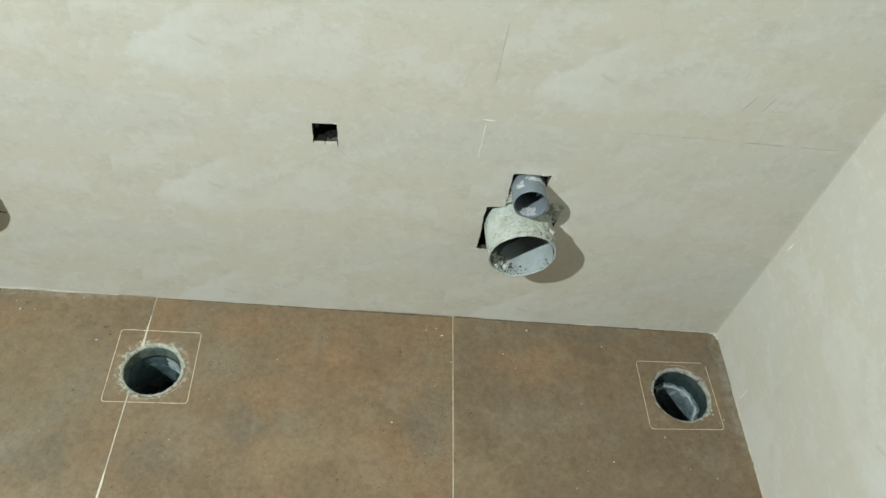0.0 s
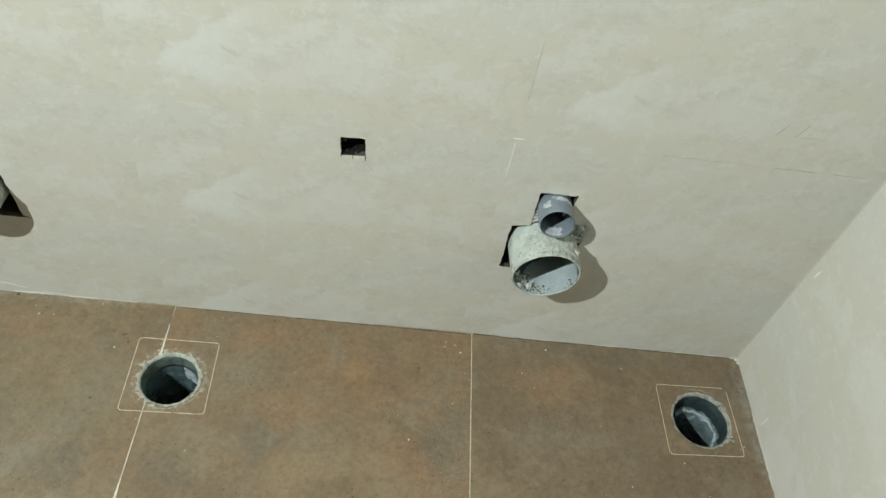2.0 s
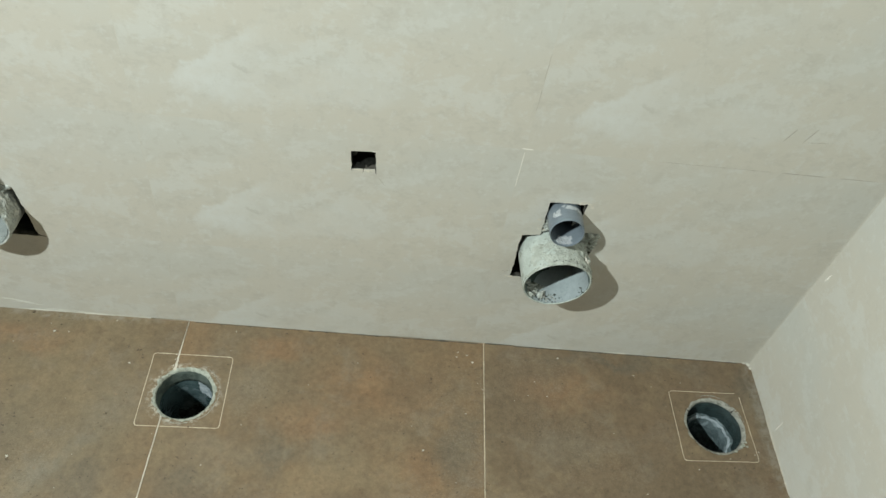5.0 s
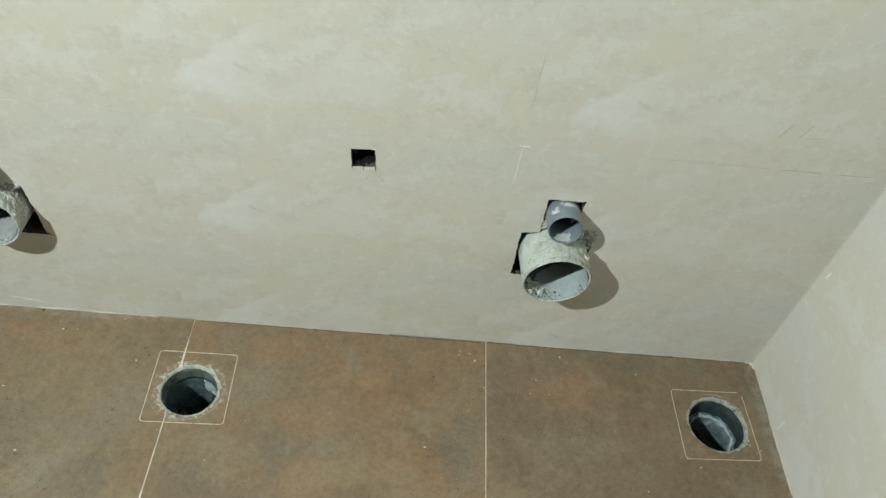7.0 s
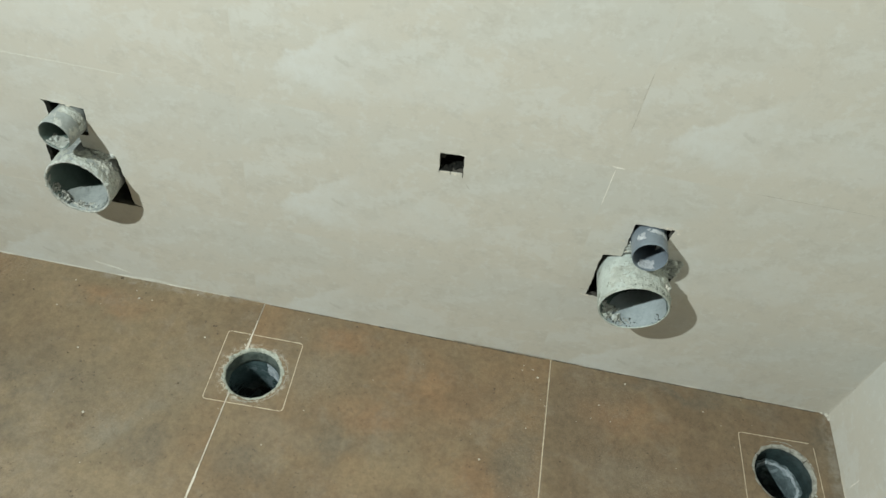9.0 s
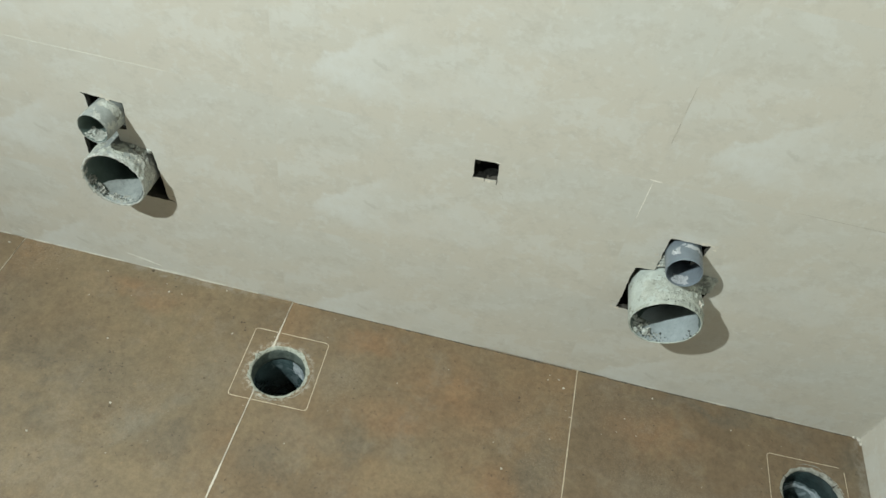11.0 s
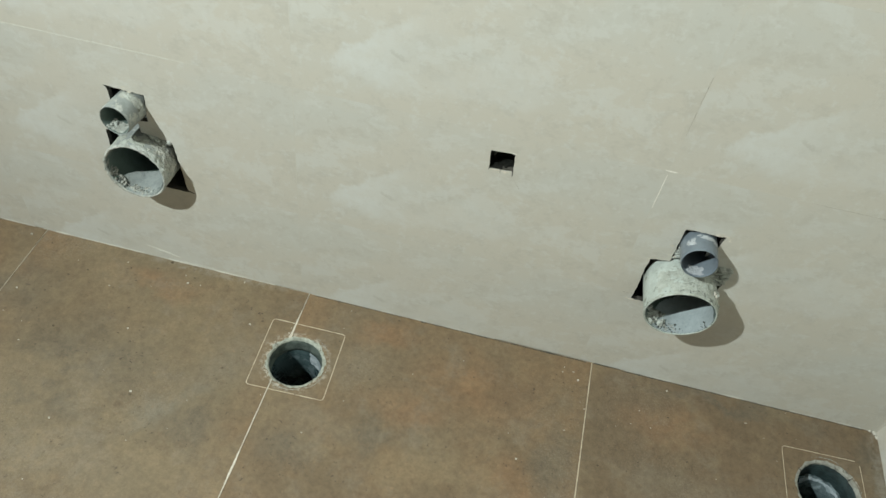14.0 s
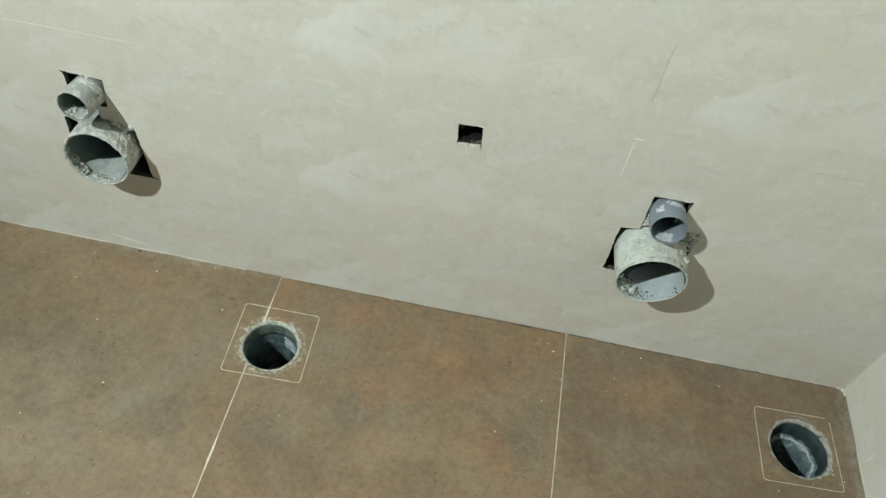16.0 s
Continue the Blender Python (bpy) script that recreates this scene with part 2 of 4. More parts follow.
M_SKIN = mottled("beige_mortar_skin", (0.465, 0.485, 0.445), (0.36, 0.38, 0.345), 80, 0.9, 0.9, 0.003, (0.22, 0.23, 0.20), cover=(0.54, 0.60))
M_COAT = mottled("pale_mortar_coat", (0.468, 0.502, 0.458), (0.375, 0.402, 0.362), 70, 0.85, 0.9, 0.003, (0.29, 0.305, 0.27), cover=(0.57, 0.63))
M_MORTAR = mottled("mortar", (0.40, 0.41, 0.38), (0.28, 0.29, 0.26), 60, 0.95, 0.8, 0.003, (0.52, 0.53, 0.49))
M_CAVITY = mottled("dark_rubble", (0.050, 0.050, 0.040), (0.024, 0.024, 0.019), 40, 0.95, 0.8, 0.004)
M_DULL = mottled("pale_cement", (0.49, 0.52, 0.49), (0.37, 0.40, 0.375), 90, 0.85, 0.7, 0.002)
M_SMEAR = mottled("whitish_smear", (0.50, 0.53, 0.56), (0.38, 0.41, 0.44), 90, 0.6, 0.5, 0.002)
M_WHITE_PVC = mottled("cement_whitened_pvc", (0.485, 0.540, 0.508), (0.41, 0.455, 0.425), 60, 0.38, 0.5, 0.002, (0.22, 0.235, 0.20), cover=(0.575, 0.63))
# Bore colour is darkened to hold the shade inside the pipes.
M_BORE_SHADE = mottled("shaded_pvc_bore", (0.118, 0.160, 0.146), (0.088, 0.122, 0.110), 30, 0.36, 0.2, 0.001)
M_WHITE = mottled("white_grout", (0.80, 0.79, 0.74), (0.72, 0.70, 0.64), 80, 0.85)
M_FILM = mottled("grey_cement_film", (0.36, 0.40, 0.395), (0.27, 0.30, 0.295), 50, 0.7, 0.6, 0.002, (0.16, 0.18, 0.175), cover=(0.60, 0.66))
# Pale tone for the lamplit part of the wide right bore.
M_BORE_LIT = mottled("pale_bluish_lit_film", (0.37, 0.425, 0.445), (0.31, 0.36, 0.375), 30, 0.32, 0.12, 0.001)
M_BLUE_PVC = mottled("blue_grey_pvc", (0.180, 0.216, 0.250), (0.150, 0.182, 0.215), 30, 0.33, 0.12, 0.001, specular=0.5)
M_GREY_PVC = mottled("cement_smeared_grey_pvc", (0.30, 0.33, 0.32), (0.24, 0.265, 0.26), 30, 0.5, 0.3, 0.001, (0.43, 0.45, 0.42))
M_DRAIN = mottled("wet_grey_pipe", (0.080, 0.122, 0.130), (0.050, 0.080, 0.085), 34, 0.22, 0.6, 0.002, (0.13, 0.175, 0.19), 0.7)
M_THROAT = mottled("dark_throat_cement", (0.024, 0.044, 0.046), (0.012, 0.023, 0.024), 60, 0.6, 0.8, 0.003)
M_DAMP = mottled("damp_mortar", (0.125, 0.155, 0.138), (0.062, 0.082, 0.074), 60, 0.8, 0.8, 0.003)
M_LOBE = mottled("dull_mortar", (0.10, 0.115, 0.105), (0.06, 0.07, 0.065), 60, 0.95, 0.8, 0.003, (0.15, 0.165, 0.15))
# Pale colour for the painted glint on the wet drain pipe.
M_PIPE_GLINT = mottled("pale_pipe_glint", (0.46, 0.53, 0.57), (0.36, 0.42, 0.46), 50, 0.25, 0.5, 0.002, (0.55, 0.61, 0.65), 0.6)
# Paler copy of the collar's cement, for a highlight along its broken edge.
M_LIP_HIGHLIGHT = mottled("blue_grey_edge_highlight", (0.36, 0.42, 0.46), (0.22, 0.265, 0.29), 90, 0.6, 0.9, 0.004, (0.36, 0.41, 0.45))
M_SLUDGE = mottled("grey_wet_cement", (0.135, 0.180, 0.195), (0.070, 0.100, 0.108), 60, 0.45, 0.9, 0.004, (0.25, 0.31, 0.335))
M_WATER = mottled("dark_water", (0.012, 0.018, 0.02), (0.02, 0.026, 0.028), 20, 0.06, 0.05, 0.001, specular=0.5)
M_BLACK = mottled("black_plastic", (0.009, 0.010, 0.008), (0.014, 0.014, 0.012), 90, 0.8, specular=0.2)
M_COPPER = mottled("dusty_brown_wire", (0.062, 0.062, 0.050), (0.036, 0.036, 0.028), 90, 0.6)
M_CRUMB = mottled("pale_crumb", (0.55, 0.52, 0.45), (0.38, 0.35, 0.29), 200, 0.9)
M_DIM = mottled("dirty_grout", (0.45, 0.40, 0.31), (0.34, 0.29, 0.22), 90, 0.85)
M_GRIT = mottled("brown_grit", (0.10, 0.08, 0.055), (0.16, 0.12, 0.08), 200, 0.9)
# Warm grey of the added unseen surfaces, chosen for their bounced light.
M_UNSEEN = mottled("unseen_bounce_cement", (0.215, 0.190, 0.155), (0.165, 0.148, 0.122), 5, 0.95)


# ---------------------------------------------------------------- mesh helpers
def part(name, bm, material, parent=None, label="", smooth=False, edge=None):
    bmesh.ops.recalc_face_normals(bm, faces=bm.faces)
    if edge:
        flat = max(bm.faces, key=lambda f: f.calc_area()).normal.copy()
        for f in bm.faces:
            f.material_index = 0 if abs(f.normal.dot(flat)) > 0.5 else 1
        material = (material, edge)
    me = bpy.data.meshes.new(name)
    bm.to_mesh(me)
    bm.free()
    for m in material if isinstance(material, tuple) else (material,):
        me.materials.append(m)
    for p in me.polygons:
        p.use_smooth = smooth
    ob = new(name, me)
    if parent:
        ob.parent = parent
        ob.matrix_parent_inverse = parent.matrix_world.inverted() if parent.type != "EMPTY" else Matrix.Identity(4)
    if label:
        ob["label"] = label
    return ob


def thing(name, place, label, category, group=""):
    ob = new(name)
    ob.location = place
    ob.empty_display_size = 0.03
    return tagged(ob, label, category, group)


def on_wall(u, v, h):
    """Back wall: u along x, v up, h out of the wall."""
    return Vector((u, -h, v))


def on_side(u, v, h):
    """Side wall x = 0: u along y, v up, h out of the wall."""
    return Vector((-h, u, v))


def on_floor(u, v, h):
    return Vector((u, v, h))


def ragged(points, step, amount, seed=0.0):
    """A closed outline, broken into short pieces and shaken."""
    out = []
    for i, a in enumerate(points):
        a, b = Vector(a), Vector(points[(i + 1) % len(points)])
        k = max(1, int((b - a).length / step))
        for j in range(k):
            p = a.lerp(b, j / k)
            q = Vector((p.x * 90 + seed, p.y * 90, seed))
            out.append(p + amount * Vector((noise.noise(q), noise.noise(q + Vector((7.7, 3.1, 0))))))
    return out


def ring(cx, cy, r, count, amount=0.0, seed=0.0):
    out = []
    for i in range(count):
        a = 2 * math.pi * i / count
        d = r + amount * (noise.noise(Vector((3 * math.cos(a) + seed, 3 * math.sin(a), seed))) + 0.6 * noise.noise(Vector((9 * math.cos(a), 9 * math.sin(a) + seed, 1))))
        out.append(Vector((cx + d * math.cos(a), cy + d * math.sin(a))))
    return out


def plate(outline, holes, plane, top, thick):
    """A slab with holes cut right through it."""
    bm = bmesh.new()
    edges = []
    for loop in (outline, *holes):
        vs = [bm.verts.new(plane(p[0], p[1], top)) for p in loop]
        edges += [bm.edges.new((vs[i], vs[(i + 1) % len(vs)])) for i in range(len(vs))]
    faces = [f for f in bmesh.ops.triangle_fill(bm, use_beauty=True, use_dissolve=False, edges=edges)["geom"] if isinstance(f, bmesh.types.BMFace)]
    low = bmesh.ops.extrude_face_region(bm, geom=faces)["geom"]
    step = plane(0, 0, top - thick) - plane(0, 0, top)
    for v in low:
        if isinstance(v, bmesh.types.BMVert):
            v.co += step
    return bm


def strip(points, width, plane, top, sink=0.002, seed=0.0, rough=0.35):
    """A low ridge along a line; width is a number or a function of the way along (0 to 1)."""
    bm = bmesh.new()
    pts = [Vector(p) for p in points]
    n = len(pts)
    rows = []
    for i, p in enumerate(pts):
        d = (pts[min(i + 1, n - 1)] - pts[max(i - 1, 0)]).normalized()
        side = Vector((-d.y, d.x))
        w = width(i / (n - 1)) if callable(width) else width
        q = Vector((p.x * 160 + seed, p.y * 160, seed))
        a, b = (0.5 * w * (1 + rough * noise.noise(q + Vector((0, 0, k)))) for k in (0, 5))
        rows.append([bm.verts.new(plane(*(p + side * a), -sink)), bm.verts.new(plane(*(p + side * a * 0.8), top)),
                     bm.verts.new(plane(*(p - side * b * 0.8), top)), bm.verts.new(plane(*(p - side * b), -sink))])
    for r, s in zip(rows, rows[1:]):
        for k in range(3):
            bm.faces.new((r[k], r[k + 1], s[k + 1], s[k]))
    bm.faces.new(rows[0])
    bm.faces.new(rows[-1])
    return bm


def line(a, b, count):
    return [Vector(a).lerp(Vector(b), i / (count - 1)) for i in range(count)]


def lathe(profile, axis_from, axis, count=64, wear=0.0, seed=0.0, close=True):
    """Turns a profile of (radius, way along the axis) round an axis; wear makes the end uneven."""
    bm = bmesh.new()
    axis = Vector(axis).normalized()
    a = axis.cross(Vector((0.31, 0.2, 0.93))).normalized()
    b = axis.cross(a)
    far = max(s for _, s in profile)
    rings = []
    for r, s in profile:
        row = []
        for i in range(count):
            t = 2 * math.pi * i / count
            d = a * math.cos(t) + b * math.sin(t)
            k = noise.noise(d * 4 + Vector((seed, 0, s * 30))) + 0.6 * noise.noise(d * 13 + Vector((seed, 3, s * 30)))
            row.append(bm.verts.new(Vector(axis_from) + axis * (s + (wear * k if s > far - 0.012 else 0)) + d * (r + 0.5 * wear * k)))
        rings.append(row)
    pairs = list(zip(rings, rings[1:])) + ([(rings[-1], rings[0])] if close else [])
    for p, q in pairs:
        for i in range(count):
            j = (i + 1) % count
            bm.faces.new((p[i], p[j], q[j], q[i]))
    return bm


def lump(bm, at, size, seed, flat=(1, 1, 1), detail=1, press=None):
    made = bmesh.ops.create_icosphere(bm, subdivisions=detail, radius=1.0)["verts"]
    for v in made:
        k = 1 + 0.75 * noise.noise(v.co * 1.7 + Vector((seed * 3.7, seed, 0))) + (0.4 * noise.noise(v.co * 5 + Vector((seed, 0, 4))) if detail > 1 else 0)
        d = Vector([c * k * size * f for c, f in zip(v.co, flat)])
        if press:
            d -= press * d.dot(press) * 0.62
        v.co = Vector(at) + d


# ---------------------------------------------------------------- the room
ROOM_W, ROOM_S, ROOM_H = -3.3, -3.0, 2.8


def box(lo, hi):
    bm = bmesh.new()
    bmesh.ops.create_cube(bm, size=1.0)
    for v in bm.verts:
        v.co = Vector([a + (c + 0.5) * (b - a) for a, b, c in zip(lo, hi, v.co)])
    return bm


HOLE_R = ragged([(-0.581, 0.232), (-0.584, 0.349), (-0.552, 0.354), (-0.552, 0.438), (-0.487, 0.440), (-0.491, 0.408), (-0.502, 0.398), (-0.503, 0.366), (-0.450, 0.353), (-0.452, 0.236)], 0.006, 0.0022, 1.0)
HOLE_L = ragged([(-1.577, 0.232), (-1.576, 0.352), (-1.552, 0.356), (-1.551, 0.452), (-1.558, 0.457), (-1.484, 0.453), (-1.489, 0.394), (-1.508, 0.391), (-1.506, 0.364), (-1.450, 0.356), (-1.438, 0.238), (-1.423, 0.233)], 0.006, 0.0020, 4.0)
HOLE_S = ragged([(-0.890, 0.472), (-0.893, 0.510), (-0.853, 0.513), (-0.851, 0.476)], 0.005, 0.0012, 9.0)


LOW = 0.247  # the lowest level joint of the back wall


def seam(x):
    """Height of the level joint of the back wall."""
    return 0.556 + 0.0095 * x


wall_north = part("wall_north", plate([(ROOM_W - 0.1, -0.1), (0.1, -0.1), (0.1, ROOM_H), (ROOM_W - 0.1, ROOM_H)],
                                      [[(-0.590, 0.225), (-0.590, 0.445), (-0.440, 0.445), (-0.440, 0.225)], [(-1.590, 0.225), (-1.590, 0.465), (-1.415, 0.465), (-1.415, 0.225)],
                                       [(-0.897, 0.468), (-0.897, 0.520), (-0.845, 0.520), (-0.845, 0.468)]], on_wall, -0.0105, 0.16), M_CAVITY)
tagged(wall_north, "back wall clad in beige stone-look tiles", "wall", kind="structure")
part("backing", box((ROOM_W - 0.1, 0.1705, -0.1), (0.1, 0.22, ROOM_H)), M_CAVITY, wall_north)
wall_east = part("wall_east", box((0.0105, ROOM_S - 0.1, -0.1), (0.15, 0.010, ROOM_H)), M_JOINT)
tagged(wall_east, "side wall clad in beige stone-look tiles", "wall", kind="structure")
# West wall, south wall and ceiling are unseen, added to shape bounced light.
wall_west = part("wall_west", box((ROOM_W - 0.12, ROOM_S - 0.1, -0.1), (ROOM_W, 0.010, ROOM_H)), M_UNSEEN)
tagged(wall_west, "unseen side wall, added to close the room and bounce light", "wall", kind="structure")
wall_south = part("wall_south", box((ROOM_W, ROOM_S - 0.12, -0.1), (0.0105, ROOM_S, ROOM_H)), M_UNSEEN)
tagged(wall_south, "unseen wall, added to close the room and bounce light", "wall", kind="structure")
ceiling = part("ceiling", box((ROOM_W - 0.12, ROOM_S - 0.12, ROOM_H + 0.002), (0.15, 0.22, ROOM_H + 0.1)), M_UNSEEN)
tagged(ceiling, "unseen ceiling, added to close the room and bounce light", "ceiling", kind="structure")

RIM_A, RIM_B = ring(*DRAIN_A, 0.0580, 96, 0.0055, 2.0), ring(*DRAIN_B, 0.0640, 96, 0.0036, 6.0)
floor = part("floor", plate([(ROOM_W, ROOM_S), (0.0100, ROOM_S), (0.0100, 0.0100), (ROOM_W, 0.0100)],
                            [ring(*DRAIN_A, 0.0585, 48), ring(*DRAIN_B, 0.0640, 48)], on_floor, -0.0095, 0.06), M_LINE)
tagged(floor, "tiled floor with rust-brown stone-look tiles", "floor", kind="structure")


# ---------------------------------------------------------------- wall pipes
def bore_film(axis, bore, length, seed, turn, arc, depth):
    """A thin ragged lining on one side of a bore, from its mouth inwards."""
    bm = bmesh.new()
    side = Vector((0, 0, 1)).cross(axis).normalized()
    up = axis.cross(side)
    rows = []
    for i in range(37):
        q = i / 18 - 1
        a = radians(turn + arc * q)
        d = up * math.cos(a) + side * math.sin(a)
        deep = depth * max(0.05, 1 - q * q) ** 0.5 * (1 + 0.14 * noise.noise(Vector((i * 0.6, seed, 0))))
        rows.append([bm.verts.new(d * (bore - 0.0005 - 0.0009 * math.sin(math.pi * min(1, k / 6 + 0.2)) * (1 + noise.noise(Vector((i * 0.7, k, seed))))) + axis * (length - 0.0012 - deep * k / 6)) for k in range(7)])
    for p, q in zip(rows, rows[1:]):
        for k in range(6):
            bm.faces.new((p[k], p[k + 1], q[k + 1], q[k]))
    return bm


def wall_pipe(name, at, radius, length, lean, bore, outer, inner, label, wear, seed, film=None, film_material=None):
    """A stub of plastic pipe that sticks out of the wall."""
    ob = thing(name, (at[0], 0, at[1]), label, "pipe", "pipe stubs in the wall")
    axis = Vector((lean[0], -1, lean[1])).normalized()
    back, r, b = -0.15, radius, bore
    tube = lathe([(r, back), (r, -0.02), (r, length * 0.4), (r, length - 0.006), (r - 0.0008, length - 0.001), (r - 0.0018, length), (b + 0.0010, length), (b, length - 0.0015),
                  (b, length - 0.014), (b, length - 0.030), (b, 0.0), (b, back)], (0, 0, 0), axis, 72, wear, seed)
    for i, f in enumerate(tube.faces):
        f.material_index = 1 if i // 72 >= 7 else 0
    body = part("tube", tube, (outer, inner), ob, smooth=True)
    # The film also brightens the part of the bore that the lamp reaches.
    if film:
        part("cement_film", bore_film(axis, b, length, seed, *film), film_material, body, "thin pale film of cement, brightening the lit side of the bore", True)
    # An added dark cap closes the bore and stands for its deep shade.
    end = lathe([(b + 0.001, back + 0.03), (b * 0.6, back + 0.012), (0.0005, back + 0.004)], (0, 0, 0), axis, 32, close=False)
    part("bore_cap", end, M_THROAT, ob, "dark cap in place of the deep shade inside", True)
    return ob, axis


def crust(ob, axis, radius, spots, name="mortar_crust", material=None, label="lumps of dried grey mortar"):
    """Dried mortar on or in a pipe: (turn, way along, half arc, half length, size, count)."""
    bm = bmesh.new()
    rnd = random.Random(len(spots) * 7 + int(radius * 1e4))
    side = Vector((0, 0, 1)).cross(axis).normalized()
    up = axis.cross(side)
    for turn, s0, arc, spread, size, count in spots:
        for i in range(count):
            t = radians(turn + arc * max(-1.8, min(1.8, rnd.gauss(0, 1))))
            d = up * math.cos(t) + side * math.sin(t)
            z = (0.25 + 1.3 * rnd.random() ** 2) * size
            lump(bm, axis * (s0 + spread * max(-1.5, min(1.5, rnd.gauss(0, 1)))) + d * (radius + rnd.uniform(-0.3, 0.3) * size), z, rnd.random() * 40, (1, 1, 1), 1, d)
    return tagged(part(name, bm, material or M_MORTAR, ob, label, True), kind="stuff")


def skin(axis, radius, turn, arc, s0, s1, seed, bare=0.0, step=0.0011, side=None):
    """A thin ragged smear on a pipe: cells of a curved grid, left out where the noise is low and towards its edge."""
    bm = bmesh.new()
    side = side or Vector((0, 0, 1)).cross(axis).normalized()
    up = axis.cross(side)
    na, ns = max(4, int(2 * radians(arc) * abs(radius) / step)), max(3, int((s1 - s0) / step))
    rows = []
    for i in range(na + 1):
        a = radians(turn + arc * (2 * i / na - 1))
        d = up * math.cos(a) + side * math.sin(a)
        rows.append([bm.verts.new(d * (radius + 0.0005 * noise.noise(Vector((i * 0.4, k * 0.4, seed)))) + axis * (s0 + (s1 - s0) * k / ns)) for k in range(ns + 1)])
    for i in range(na):
        for k in range(ns):
            u, w = 2 * (i + 0.5) / na - 1, 2 * (k + 0.5) / ns - 1
            q = noise.noise(Vector((i * step * 130, k * step * 130, seed))) + 0.5 * noise.noise(Vector((i * step * 400, k * step * 400, seed + 3)))
            if q > bare - 0.75 + 1.3 * max(abs(u), abs(w)) ** 3:
                bm.faces.new((rows[i][k], rows[i + 1][k], rows[i + 1][k + 1], rows[i][k + 1]))
    bmesh.ops.delete(bm, geom=[v for v in bm.verts if not v.link_faces], context="VERTS")
    return bm


def coat(axis, radius, turn, arc, s0, s1, seed, thick, bare=0.0, step=0.0012, grain=150.0, side=None):
    """One lumpy sheet of dried mortar on a pipe (thick > 0) or in its bore (thick < 0): thin and torn at its edges."""
    bm = bmesh.new()
    side = side or Vector((0, 0, 1)).cross(axis).normalized()
    up = axis.cross(side)
    na, ns = max(6, int(2 * radians(arc) * radius / step)), max(4, int((s1 - s0) / step))
    rows = []
    for i in range(na + 1):
        a = radians(turn + arc * (2 * i / na - 1))
        d = up * math.cos(a) + side * math.sin(a)
        row = []
        for k in range(ns + 1):
            p = Vector((i * step * grain, k * step * grain, seed))
            h = 0.35 + noise.noise(p * 0.5) + 0.7 * noise.noise(p) + 0.45 * noise.noise(p * 2.3) - bare - 1.3 * max(abs(2 * i / na - 1), abs(2 * k / ns - 1)) ** 4
            row.append((bm.verts.new(d * (radius + thick * max(-0.12, min(h, 1.2))) + axis * (s0 + (s1 - s0) * k / ns + 0.0006 * noise.noise(p * 1.3))), h))
        rows.append(row)
    for p, q in zip(rows, rows[1:]):
        for k in range(ns):
            four = (p[k], q[k], q[k + 1], p[k + 1])
            if max(h for _, h in four) > 0:
                bm.faces.new([v for v, _ in four])
    bmesh.ops.delete(bm, geom=[v for v in bm.verts if not v.link_faces], context="VERTS")
    return bm


def rim_coat(axis, r_in, r_out, s, amount, seed, heavy, span, count=190):
    """A rough skin of mortar wrapped over the mouth of a pipe, thickest round the turn heavy."""
    bm = bmesh.new()
    side = Vector((0, 0, 1)).cross(axis).normalized()
    up = axis.cross(side)
    mid, half = (r_in + r_out) / 2, (r_out - r_in) / 2
    rings = []
    for i in range(count):
        t = 2 * math.pi * i / count
        d = up * math.cos(t) + side * math.sin(t)
        near = math.exp(-((((math.degrees(t) - heavy + 180) % 360) - 180) / span) ** 2)
        ring_ = []
        for k in range(12):
            a = 2 * math.pi * k / 12
            q = d * 0.5 + Vector((seed, math.cos(a) * 0.05, math.sin(a) * 0.05))
            g = amount * (0.25 + 0.9 * near) * (0.55 + noise.noise(q * 18) + 0.8 * noise.noise(q * 50) + 0.4 * noise.noise(q * 110))
            ring_.append(bm.verts.new(d * (mid + (half + g) * math.cos(a)) + axis * (s - 0.0035 - 0.0045 * near + (0.0036 + 0.0045 * near + g) * math.sin(a))))
        rings.append(ring_)
    for i in range(count):
        p, q = rings[i], rings[(i + 1) % count]
        for k in range(12):
            bm.faces.new((p[k], p[(k + 1) % 12], q[(k + 1) % 12], q[k]))
    return bm


big_r, ax = wall_pipe("waste_pipe", (-0.5160, 0.3010), 0.0618, 0.0668, (0.048, -0.032), 0.0582, M_WHITE_PVC, M_BORE_SHADE,
                      "wide whitish plastic pipe stub with mortar, cut into the beige wall", 0.0008, 3.0, (150, 66, 0.084), M_BORE_LIT)
part("mortar_coat", coat(ax, 0.0615, 28, 66, 0.004, 0.0662, 2.0, 0.0017, -0.40), M_COAT, big_r, "lumpy pale coat of dried mortar", True)
part("mortar_coat", coat(ax, 0.0616, 330, 40, 0.010, 0.0660, 5.0, 0.0009, 0.10), M_COAT, big_r, "thin pale skin of dried mortar", True)
part("mortar_coat", coat(ax, 0.0620, 66, 24, 0.010, 0.056, 9.0, 0.0050, 0.10), M_SKIN, big_r, "thick lumps of grey mortar", True)
part("mortar_coat", coat(ax, 0.0620, 86, 14, 0.036, 0.0662, 15.0, 0.0036, 0.10), M_MORTAR, big_r, "thick lumps of grey mortar", True)
part("grout_smear", coat(ax, 0.0634, 47, 9, 0.036, 0.050, 4.0, 0.0022, 0.10, 0.0009, 260), M_WHITE, big_r, "white dab of grout", True)
part("loose_mortar", coat(ax, 0.0580, 210, 27, 0.022, 0.0655, 6.0, -0.0090, -0.10, 0.0010, 190), M_DULL, big_r, "lumps of pale mortar lying in the bore", True)
part("loose_mortar", coat(ax, 0.0580, 182, 24, 0.044, 0.0660, 8.0, -0.0044, 0.22, 0.0009, 280), M_MORTAR, big_r, "grains of grey mortar lying in the bore", True)
